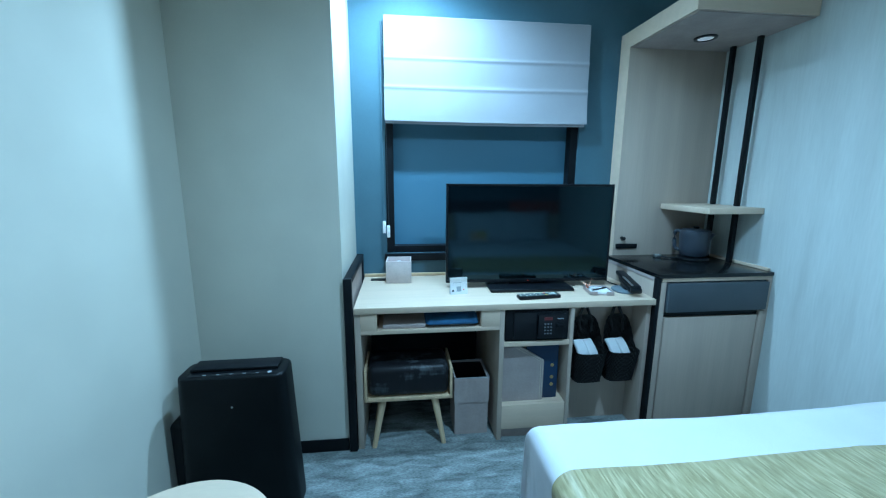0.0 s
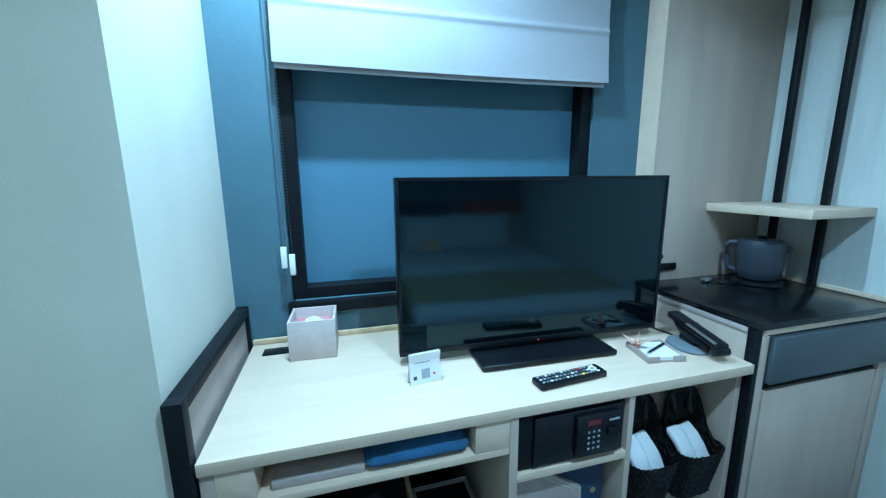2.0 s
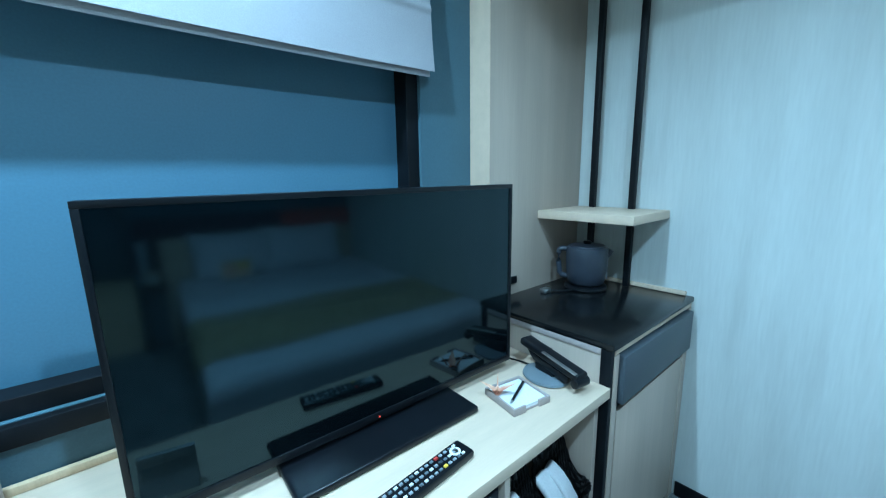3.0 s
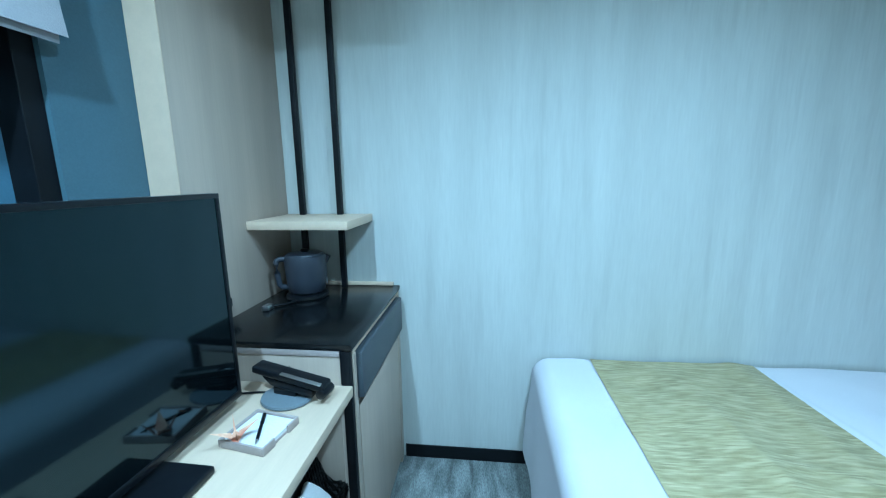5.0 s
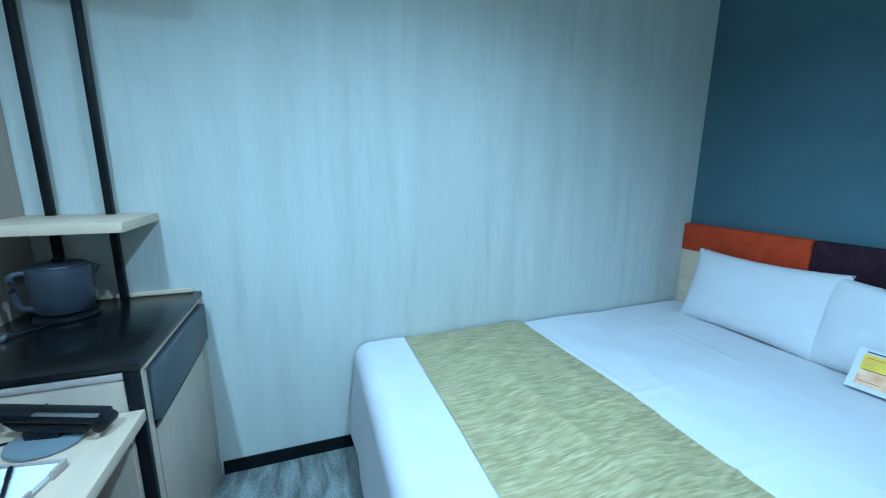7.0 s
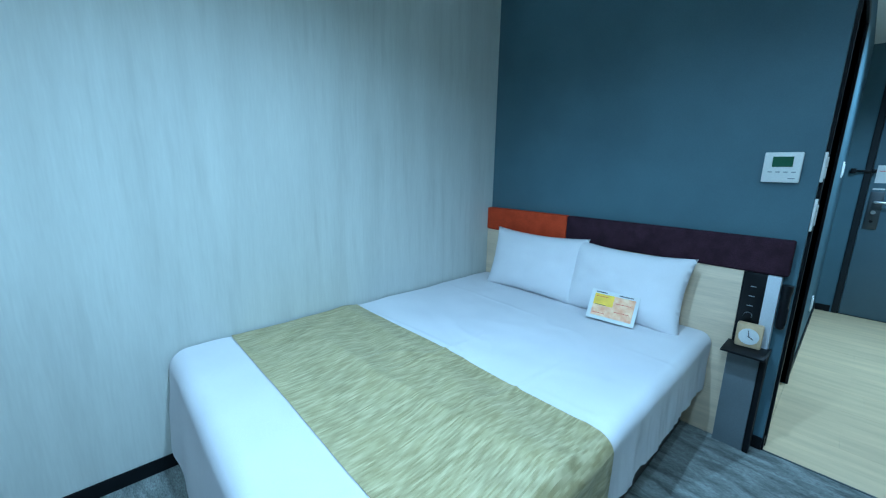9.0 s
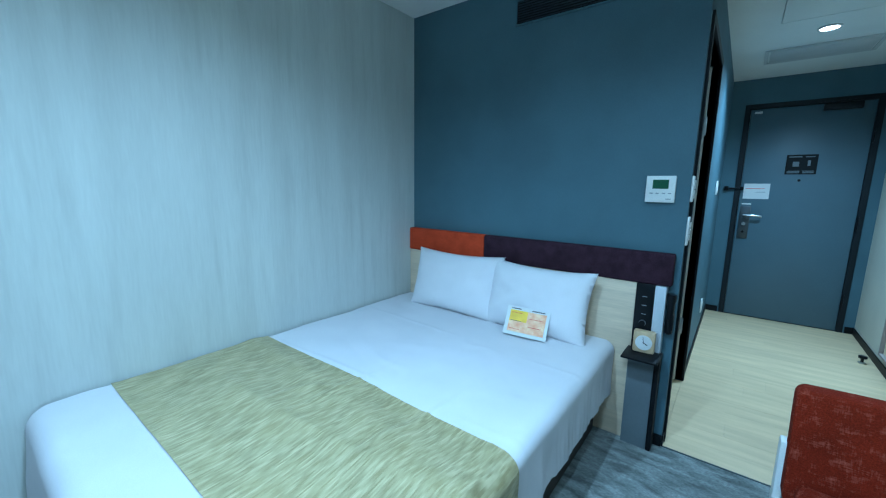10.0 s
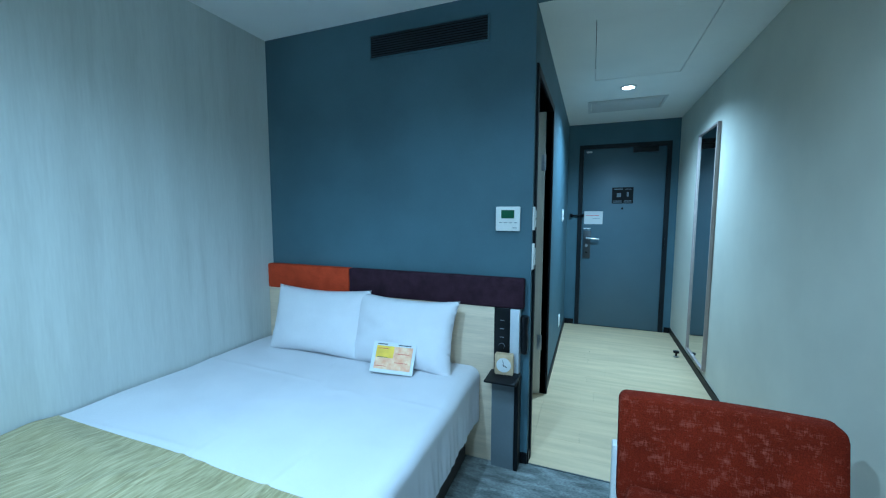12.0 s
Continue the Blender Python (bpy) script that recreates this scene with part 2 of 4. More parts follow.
KETTLE = material("slate_kettle_plastic", (0.034, 0.040, 0.054), 0.32, var=0.08, scale=8, bump=0.02)
BAG = material("clear_bin_bag", (0.32, 0.32, 0.33), 0.25, var=0.2, scale=30, bump=0.6, grain=60)
DARKRED = material("dark_red_display", (0.10, 0.012, 0.014), 0.3, var=0.05, bump=0.0)
LCD = material("green_lcd", (0.03, 0.10, 0.05), 0.2, var=0.05, bump=0.0)
CREAM = material("cream_door_leaf", (0.62, 0.58, 0.50), 0.5, var=0.06, scale=5, stretch=(5, 5, 0.5), bump=0.03)
MIRROR = material("mirror_glass", (0.82, 0.85, 0.86), 0.02, metal=1.0, var=0.0, bump=0.0, grainvar=0.0)
GRILLE = material("white_grille", (0.6, 0.6, 0.6), 0.5, var=0.04, bump=0.02)
LAMPGLOW = glow("lit_lens", (1.0, 0.97, 0.93), 14.0)
DIMGLOW = glow("dim_lens", (1.0, 0.97, 0.93), 0.25)
LEDRED = glow("red_led", (1.0, 0.08, 0.04), 0.5)


# ---- builders ----
def add_box(bm, x0, x1, y0, y1, z0, z1, bev=0.0, seg=2):
    r = bmesh.ops.create_cube(bm, size=1.0)
    vs = r["verts"]
    for v in vs:
        v.co = Vector(((x0 + x1) / 2 + v.co.x * (x1 - x0), (y0 + y1) / 2 + v.co.y * (y1 - y0), (z0 + z1) / 2 + v.co.z * (z1 - z0)))
    if bev:
        es = list({e for v in vs for e in v.link_edges})
        bmesh.ops.bevel(bm, geom=es, offset=bev, segments=seg, profile=0.5, affect="EDGES")
    return bm


def box(x0, x1, y0, y1, z0, z1, bev=0.0, seg=2):
    return add_box(bmesh.new(), x0, x1, y0, y1, z0, z1, bev, seg)


def boxes(rows, bev=0.0):
    bm = bmesh.new()
    for r in rows:
        add_box(bm, *r, bev=bev)
    return bm


def add_cyl(bm, c, r, h, seg=24, r2=None, turn=None, bev=0.0):
    res = bmesh.ops.create_cone(bm, cap_ends=True, segments=seg, radius1=r, radius2=r if r2 is None else r2, depth=h)
    m = Matrix.Translation(c) @ (turn or Matrix.Identity(4))
    bmesh.ops.transform(bm, matrix=m, verts=res["verts"])
    if bev:
        es = [e for e in {e for v in res["verts"] for e in v.link_edges} if len(e.link_faces) == 2 and e.calc_face_angle() > 0.8]
        bmesh.ops.bevel(bm, geom=es, offset=bev, segments=2, profile=0.5, affect="EDGES")
    return bm


def cyl(c, r, h, seg=24, r2=None, turn=None, bev=0.0):
    return add_cyl(bmesh.new(), c, r, h, seg, r2, turn, bev)


def tube(points, r, seg=8):
    """A round bar along a line of points."""
    bm = bmesh.new()
    rings = []
    pts = [Vector(p) for p in points]
    for i, p in enumerate(pts):
        d = (pts[min(i + 1, len(pts) - 1)] - pts[max(i - 1, 0)]).normalized()
        q = d.to_track_quat("Z", "Y")
        rings.append([bm.verts.new(p + q @ Vector((r * math.cos(a), r * math.sin(a), 0))) for a in (2 * math.pi * k / seg for k in range(seg))])
    for a, b in zip(rings, rings[1:]):
        for k in range(seg):
            bm.faces.new((a[k], a[(k + 1) % seg], b[(k + 1) % seg], b[k]))
    bm.faces.new(rings[0][::-1])
    bm.faces.new(rings[-1])
    return bm


def lathe(profile, seg=32):
    """A turned body from (radius, height) pairs, from the base upward."""
    bm = bmesh.new()
    rings = [[bm.verts.new((r * math.cos(2 * math.pi * k / seg), r * math.sin(2 * math.pi * k / seg), z)) for k in range(seg)] for r, z in profile]
    for a, b in zip(rings, rings[1:]):
        for k in range(seg):
            bm.faces.new((a[k], a[(k + 1) % seg], b[(k + 1) % seg], b[k]))
    bm.faces.new(rings[0][::-1])
    bm.faces.new(rings[-1])
    return bm


def surface(fn, nu, nv, flip=False):
    """A sheet of nu by nv quads from fn(u, v)."""
    bm = bmesh.new()
    g = [[bm.verts.new(fn(i / nu, j / nv)) for j in range(nv + 1)] for i in range(nu + 1)]
    for i in range(nu):
        for j in range(nv):
            q = (g[i][j], g[i + 1][j], g[i + 1][j + 1], g[i][j + 1])
            bm.faces.new(q[::-1] if flip else q)
    return bm


def mesh(name, bm, mat, smooth=None):
    me = bpy.data.meshes.new(name)
    bmesh.ops.recalc_face_normals(bm, faces=bm.faces)
    if smooth:
        for f in bm.faces:
            f.smooth = True
        for e in bm.edges:
            if len(e.link_faces) == 2 and e.calc_face_angle() > radians(smooth):
                e.smooth = False
    bm.to_mesh(me)
    bm.free()
    me.materials.append(mat)
    return me


def part(name, bm, mat, parent, label="", smooth=35):
    ob = new(name, mesh(name, bm, mat, smooth))
    ob.parent = parent
    return tagged(ob, label)


def thing(name, label, category, at=(0, 0, 0), rz=0, group=""):
    ob = new(name)
    ob.empty_display_size = 0.1
    ob.matrix_basis = pose(*at, 0, 0, rz)
    return tagged(ob, label, category, group)


def single(name, bm, mat, label, category, at=(0, 0, 0), rz=0, group="", smooth=35):
    ob = new(name, mesh(name, bm, mat, smooth))
    ob.matrix_basis = pose(*at, 0, 0, rz)
    return tagged(ob, label, category, group)


def setting(name, bm, mat, label, category):
    ob = new(name, mesh(name, bm, mat))
    return tagged(ob, label, category, kind="structure")


# ---- plan ----
XR, XL, XC, XK = 1.96, -0.80, -0.91, 0.24      # bed wall, room side wall, corridor side wall, bathroom wall
YW, YH, YD, YP = 2.275, -0.935, -3.83, 1.71    # window wall, head wall, entrance wall, pillar face
ZC, ZK = 2.45, 2.385                            # room ceiling, corridor ceiling
T = 0.12

setting("floor", box(XC - T, XR + T, YH, YW + T, -0.1, 0.0), CARPET, "grey-blue marbled carpet with pale streaks", "carpet")
setting("floor_corridor_base", box(XC - T, XR + T, YD - T, YH, -0.1, -0.012), BLACK, "dark screed under the corridor planks", "floor")
setting("ceiling", box(XC - T, XR + T, YH, YW + T, ZC, ZC + 0.1), CEILING, "plain white painted room ceiling", "ceiling")
setting("ceiling_corridor", boxes([
    (XC, -0.61, YD, YH - 0.05, ZK, ZK + 0.09), (-0.028, XK, YD, YH - 0.05, ZK, ZK + 0.09),
    (-0.61, -0.028, -1.27, YH - 0.05, ZK, ZK + 0.09), (-0.61, -0.028, YD, -2.283, ZK, ZK + 0.09),
    (-0.606, -0.032, -2.279, -1.274, ZK + 0.001, ZK + 0.09)]), CEILING, "lowered white corridor ceiling with flush access panel", "ceiling")
setting("bulkhead", box(XC, XK, YH - 0.05, YH, ZK, ZC), BLUE, "dark blue face above the corridor opening", "wall")
setting("wall_east", box(XR, XR + T, YD - T, YW + T, -0.1, ZC + 0.1), WALLPAPER, "pale grey wallpaper with vertical brushed streaks", "wall")
setting("wall_west", boxes([(XC - T, XC, YD - T, 0.2, -0.1, ZC + 0.1), (XC - T, XL, 0.2, YW + T, -0.1, ZC)]), PLASTER, "pale grey papered side wall", "wall")
setting("pillar", box(XL, -0.172, YP, YW, 0.0, ZC), PLASTER, "pale grey papered pillar beside the desk", "pillar")
WX0, WX1, WZ0, WZ1 = 0.008, 1.150, 0.860, 2.09
setting("wall_window", boxes([
    (XC - T, WX0, YW, YW + T, -0.1, ZC + 0.1), (WX1, XR, YW, YW + T, -0.1, ZC + 0.1),
    (WX0, WX1, YW, YW + T, -0.1, WZ0), (WX0, WX1, YW, YW + T, WZ1, ZC + 0.1)]), BLUE, "dark slate blue painted window wall", "wall")
setting("wall_head", box(XK, XR, YH - T, YH, 0.0, ZC), BLUE, "dark slate blue painted wall behind the bed", "wall")
BY0, BY1, BZ = -1.80, -1.02, 2.06
setting("wall_bathroom", boxes([
    (XK, XK + 0.1, YD, BY0, 0.0, ZC), (XK, XK + 0.1, BY1, YH - T, 0.0, ZC), (XK, XK + 0.1, BY0, BY1, BZ, ZC), (XK, XK + 0.1, YH - T, YH - T + 0.001, 0, ZC)]),
    BLUE, "dark slate blue corridor wall with bathroom doorway", "wall")
setting("wall_entrance", boxes([
    (XC - T, -0.835, YD - T, YD, -0.1, ZC), (0.118, XR, YD - T, YD, -0.1, ZC), (-0.835, 0.118, YD - T, YD, 2.145, ZC)]), BLUE, "dark blue wall round the entrance door", "wall")
setting("wall_outside", box(-1.2, 0.5, YD - 0.5, YD - 0.4, -0.1, ZC), PLASTER, "plain wall outside the entrance", "wall")
setting("bathroom_ceiling", box(XK + 0.1, XR, YD, YH - T, 2.2, 2.3), CEILING, "plain bathroom ceiling", "ceiling")
setting("bathroom_floor", box(XK + 0.1, XR, YD, YH - T, -0.012, 0.004), CREAM, "pale bathroom floor", "floor")
for nm, r in (("baseboard_east", (XR - 0.008, XR, 1.12, 1.69, 0, 0.063)), ("baseboard_pillar", (XL, -0.172, YP - 0.008, YP, 0, 0.063)),
              ("baseboard_west", (XC, XC + 0.008, YD, 0.2, 0, 0.063)), ("baseboard_room", (XL, XL + 0.008, 0.2, YP - 0.008, 0, 0.063)),
              ("baseboard_bathroom", (XK - 0.008, XK, YD, BY0 - 0.045, 0, 0.063)), ("baseboard_entrance", (0.13, XK - 0.008, YD, YD + 0.008, 0, 0.063)),
              ("baseboard_entrance_side", (XC + 0.008, -0.846, YD, YD + 0.008, 0, 0.063)), ("baseboard_head", (XK, 0.285, YH, YH + 0.008, 0, 0.063)),
              ("baseboard_corner", (XK - 0.008, XK, BY1 + 0.045, YH, 0, 0.063))):
    setting(nm, box(*r, bev=0.002), BLACK, "black skirting board along the wall", "baseboard")
setting("threshold", box(XC, XK, YH - 0.010, YH - 0.002, -0.004, 0.0025, 0.001), DARKSTEEL, "thin metal strip between carpet and planks", "trim")

# window
win = tagged(new("window_1", mesh("window_1", boxes([
    (WX0, WX0 + 0.045, YW + 0.012, YW + 0.09, WZ0, WZ1), (WX1 - 0.045, WX1, YW + 0.012, YW + 0.09, WZ0, WZ1),
    (WX0 + 0.045, WX1 - 0.045, YW + 0.012, YW + 0.09, WZ0, WZ0 + 0.04), (WX0 + 0.045, WX1 - 0.045, YW + 0.012, YW + 0.09, WZ1 - 0.04, WZ1)], 0.002), BLACK)),
    "black framed window closed with a dark blue panel", "window", kind="structure")
part("pane", box(WX0 + 0.045, WX1 - 0.045, YW + 0.075, YW + 0.085, WZ0 + 0.04, WZ1 - 0.04), PANEMAT, win, "dark blue closed panel")
part("window_sill", box(WX0 - 0.015, WX1 + 0.015, YW - 0.022, YW + 0.012, WZ0 - 0.045, WZ0 - 0.002, 0.004), BLACK, win, "black sill")

# bathroom doorway
bath = tagged(new("door_2", mesh("door_2", boxes([
    (XK - 0.012, XK + 0.112, BY0 - 0.04, BY0, 0, BZ + 0.04), (XK - 0.012, XK + 0.112, BY1, BY1 + 0.04, 0, BZ + 0.04), (XK - 0.012, XK + 0.112, BY0, BY1, BZ, BZ + 0.04)], 0.003), BLACK)),
    "black door frame with the cream bathroom door open inward", "door", kind="structure")
part("leaf", box(XK + 0.040, XK + 0.78, BY0 + 0.002, BY0 + 0.038, 0.012, BZ - 0.006, 0.002), CREAM, bath, "cream door leaf")
for hz in (0.35, 1.65):
    part("hinge", box(XK + 0.030, XK + 0.062, BY0 + 0.038, BY0 + 0.046, hz, hz + 0.11, 0.002), STEEL, bath, "steel hinge")

# entrance door
DX0, DX1 = -0.79, 0.073
door = tagged(new("door_1", mesh("door_1", boxes([
    (DX1, DX1 + 0.045, YD - 0.06, YD + 0.012, 0, 2.145), (DX0 - 0.045, DX0, YD - 0.06, YD + 0.012, 0, 2.145), (DX0, DX1, YD - 0.06, YD + 0.012, 2.1, 2.145)], 0.003), DOORFRAME)),
    "slate blue steel entrance door, closed, in a dark slate frame", "door", kind="structure")
leaf = part("leaf", box(DX0 + 0.003, DX1 - 0.003, YD - 0.045, YD - 0.002, 0.006, 2.097, 0.002), DOORPAINT, door, "slate blue steel door leaf")
yd = YD - 0.002
part("notice", box(-0.472, -0.25, yd, yd + 0.004, 1.466, 1.65), BLACKGLOSS, leaf, "black evacuation notice with white print")
for i, (a, b, c, d) in enumerate(((-0.36, -0.268, 1.625, 1.635), (-0.45, -0.385, 1.625, 1.632), (-0.345, -0.30, 1.54, 1.585), (-0.425, -0.405, 1.545, 1.595), (-0.355, -0.265, 1.492, 1.50), (-0.355, -0.265, 1.478, 1.486), (-0.455, -0.375, 1.492, 1.50), (-0.455, -0.375, 1.478, 1.486))):
    part("print_bar", box(a, b, yd + 0.004, yd + 0.005, c, d), POSTGREY, leaf)
part("paper_sheet", box(-0.16, 0.044, yd, yd + 0.004, 1.225, 1.377), PAPER, leaf, "white notice sheet")
part("print_line", box(-0.12, 0.03, yd + 0.004, yd + 0.005, 1.325, 1.330), REDINK, leaf)
part("print_line", box(-0.13, -0.05, yd + 0.004, yd + 0.005, 1.29, 1.295), GREYINK, leaf)
part("label_plate", box(-0.03, 0.045, yd, yd + 0.003, 1.166, 1.18), WHITE, leaf)
part("label_plate", box(-0.02, 0.04, yd, yd + 0.003, 2.055, 2.075), WHITE, leaf)
lock = part("lock_plate", box(-0.035, 0.05, yd, yd + 0.012, 0.82, 1.15, 0.003), DARKSTEEL, leaf, "dark steel lock plate")
part("lever", tube([(0.01, yd + 0.01, 1.06), (0.01, yd + 0.055, 1.06), (-0.03, yd + 0.06, 1.06), (-0.10, yd + 0.06, 1.055), (-0.125, yd + 0.05, 1.05)], 0.011), STEEL, lock, "steel lever handle")
part("thumb_turn", cyl((0.008, yd + 0.022, 0.97), 0.016, 0.02, 16, turn=pose(0, 0, 0, 90)), STEEL, lock, "steel thumb turn")
part("cylinder", cyl((0.008, yd + 0.018, 0.89), 0.012, 0.012, 16, turn=pose(0, 0, 0, 90)), BLACKGLOSS, lock)
part("peephole", cyl((-0.363, yd + 0.004, 1.409), 0.012, 0.008, 16, turn=pose(0, 0, 0, 90)), BLACKGLOSS, leaf)
clo = part("door_closer", box(-0.70, -0.45, yd + 0.001, yd + 0.055, 2.035, 2.095, 0.006), BLACKGLOSS, leaf, "black door closer")
part("closer_arm", box(-0.64, -0.42, yd + 0.055, yd + 0.075, 2.093, 2.105, 0.002), BLACKGLOSS, clo)
part("guard_latch", boxes([(0.045, 0.20, YD + 0.006, YD + 0.03, 1.318, 1.336), (0.17, 0.205, YD + 0.001, YD + 0.035, 1.305, 1.35), (0.045, 0.075, YD - 0.002, YD + 0.035, 1.31, 1.345)], 0.003), BLACKGLOSS, door, "black swing guard latch")
for hz in (0.3, 1.02, 1.8):
    part("hinge", cyl((DX0 - 0.004, YD + 0.014, hz), 0.009, 0.13, 12), BLACKGLOSS, door, "black hinge")
stop = thing("door_stopper", "small black rubber-topped door stop on the floor", "door stop", (-0.828, -3.012, 0))
part("base", cyl((0, 0, 0.006), 0.022, 0.012, 20, bev=0.003), STEEL, stop)
part("stem", cyl((0, 0, 0.028), 0.009, 0.036, 12), BLACKGLOSS, stop)
part("buffer", cyl((0, 0, 0.052), 0.026, 0.02, 20, bev=0.004), BLACKGLOSS, stop)


# ---- ceiling fittings ----
def downlight(x, y, z, lens, group="ceiling downlights", r=0.05):
    d = thing("ceiling_downlight", "small round recessed ceiling downlight", "downlight", (x, y, z), group=group)
    part("trim_ring", lathe([(r + 0.014, -0.001), (r + 0.012, -0.007), (r, -0.009), (r - 0.002, -0.003), (r - 0.002, -0.0005)]), GRILLE if lens is LAMPGLOW else BLACKGLOSS, d)
    part("lens", cyl((0, 0, -0.0035), r - 0.004, 0.003, 28), lens, d, "round lens")
    return d


downlight(0.15, 1.835, ZC, LAMPGLOW)
downlight(0.70, 0.83, ZC, LAMPGLOW)
# Made-up fitting for the entry fill; no lamp is known here.
downlight(-0.15, -0.15, ZC, LAMPGLOW)
downlight(-0.286, -2.53, ZK, LAMPGLOW)
downlight(1.0, -1.35, 2.2, LAMPGLOW)
downlight(1.66, 1.985, 2.0165, DIMGLOW, group="alcove downlights", r=0.04)
gr = thing("ceiling_vent", "flat white ceiling air grille in the corridor", "vent", (-0.30, -3.07, ZK))
part("frame", boxes([(-0.33, 0.33, -0.20, -0.175, -0.010, -0.001), (-0.33, 0.33, 0.175, 0.20, -0.010, -0.001), (-0.33, -0.305, -0.175, 0.175, -0.010, -0.001), (0.305, 0.33, -0.175, 0.175, -0.010, -0.001)], 0.002), GRILLE, gr)
part("face_plate", box(-0.295, 0.295, -0.165, 0.165, -0.012, -0.002, 0.002), GRILLE, gr)
vt = thing("wall_vent", "black air conditioning grille high on the blue wall", "vent", (0.825, YH, 2.29))
part("frame", boxes([(-0.352, 0.352, 0.001, 0.012, 0.06, 0.068), (-0.352, 0.352, 0.001, 0.012, -0.068, -0.06), (-0.352, -0.343, 0.001, 0.012, -0.06, 0.06), (0.343, 0.352, 0.001, 0.012, -0.06, 0.06)], 0.001), BLUE, vt)
VENTBLUE = material("dark_vent_paint", (0.012, 0.020, 0.028), 0.6, var=0.1, bump=0.0)
part("backing", box(-0.343, 0.343, 0.001, 0.003, -0.06, 0.06), BLACK, vt)
slat = mesh("slat", box(-0.343, 0.343, -0.0035, 0.0035, -0.0012, 0.0012), VENTBLUE)
for i in range(9):
    s = new("slat", slat)
    s.parent, s.matrix_basis = vt, pose(0, 0.0075, -0.052 + 0.013 * i, 35)

# ---- bed ----
BX0, BX1, BYF, BYH, BTOP = 0.49, 1.945, 1.115, -0.875, 0.525


def fold(d, r):
    """Run along a top and over a rounded edge: (how far out, how far down)."""
    arc = r * math.pi / 2
    if d <= 0:
        return d, 0.0
    if d < arc:
        return r * math.sin(d / r), r * (1 - math.cos(d / r))
    return r, r + d - arc


def drape(xs, ys, lift=0.0):
    """The cover's place for the run xs from the wall towards the room and ys from the head to the foot."""
    r1, r2 = 0.055, 0.075
    ox, dx = fold(xs - (BX1 - BX0 - r1), r1 + lift)
    oy, dy = fold(ys - (BYF - BYH - r2), r2 + lift)
    x = BX1 - (BX1 - BX0 - r1) - ox if xs > BX1 - BX0 - r1 else BX1 - xs
    y = BYH + (BYF - BYH - r2) + oy if ys > BYF - BYH - r2 else BYH + ys
    down = math.sqrt(dx * dx + dy * dy)
    wave = 0.010 * noise.noise((x * 1.7, y * 2.3, 3.1)) + 0.004 * noise.noise((x * 5 + 1, y * 7, 1.7))
    crease = 0.011 * max(0.0, noise.noise((x * 2.2 + y * 3.4, (x - y) * 0.9, 9.3)))
    q = noise.noise((x * 1.3 + y * 0.6, y * 1.1 - x * 0.5, 12.5))
    crease += 0.0045 * max(0.0, 1 - 9 * abs(q)) * max(0.0, noise.noise((x * 1.1, y * 1.4, 31.0)) + 0.25)
    for line, along in ((x + 0.05 * y - 1.22, y), (y + 0.04 * x + 0.36, x), (y - 0.03 * x - 0.16, x), (x - 0.04 * y - 0.83, y)):
        crease += 0.0075 * math.exp(-(line / 0.012) ** 2) * max(0.0, 0.25 + 1.4 * noise.noise((along * 1.6, line * 4, 17.0)))
    crease += 0.0060 * max(0.0, 1 - 11 * abs(noise.noise((x * 2.6 - y, y * 2.2 + x * 0.8, 41.0)))) * max(0.0, noise.noise((x * 1.9, y * 1.9, 53.0)) + 0.15)
    if dx > 0.05:
        ripple = min(1.0, (dx - 0.05) / 0.15)
        x -= ripple * (0.004 * math.sin(y * 27 + 2.2 * noise.noise((y * 3, 0, 5))) + 0.009 * noise.noise((y * 11 + dx * 3, dx * 2.5, 2)) + 0.006 * noise.noise((y * 34 + dx * 6, dx * 4, 6)) - 0.006)
    if dy > 0.05:
        y += min(1.0, (dy - 0.05) / 0.2) * (0.012 * noise.noise((x * 5, dy * 2, 7)) + 0.06 * dy)
    return Vector((x, y, BTOP + lift - down + wave + crease))


def cover(u, v):
    side = 0.275 + 0.012 * noise.noise((v * 6, 0, 4))
    return drape(u * (BX1 - BX0 + side), v * (BYF - BYH + 0.40))


bed = thing("bed", "made double bed with white cotton cover against the wall", "bed", (0, 0, 0))
part("bed_base", box(0.56, BX1 - 0.01, -0.86, 1.04, 0.0, 0.24, 0.012), DARKBROWN, bed, "dark brown bed base")
part("mattress", box(0.53, BX1 - 0.005, -0.87, 1.06, 0.24, 0.495, 0.03), SHEET, bed, "white mattress")
part("duvet", surface(cover, 190, 260), SHEET, bed, "smooth white cotton duvet", smooth=80)


def runner_at(u, v, lift):
    p = drape(u * (BX1 - BX0 + 0.22), 1.108 + v * 0.642, lift)
    inner = min(1.0, 8 * v * (1 - v))
    bend = 0.06 * noise.noise((u * 2.2, 0.0, 3.3))
    run = v - 0.60 + 0.22 * u + bend
    ridge = 0.030 * max(0.0, 1 - abs(run) / 0.36) ** 1.4 * min(1.0, 2.5 * u)
    run = v - 0.22 - 0.30 * (u - 0.5) + bend
    ridge += 0.012 * math.exp(-(run / 0.13) ** 2) * min(1.0, 3 * (1 - u))
    ridge += 0.007 * max(0.0, noise.noise((u * 3.0 + v * 1.2, v * 2.2 - u, 4.4)))
    return p + Vector((0, 0, inner * ridge if u < 0.86 else 0.0))


rn = thing("bed_runner", "gold-green woven runner laid across the bed", "bed runner", (0, 0, 0))
part("cloth", surface(lambda u, v: runner_at(u, v, 0.006), 130, 60), RUNNER, rn, "gold-green jacquard", smooth=80)
for v0 in (0.0, 0.978):
    part("hem", surface(lambda u, v: runner_at(u, v0 + 0.022 * v, 0.0068), 130, 2), RUNNER, rn, smooth=80)


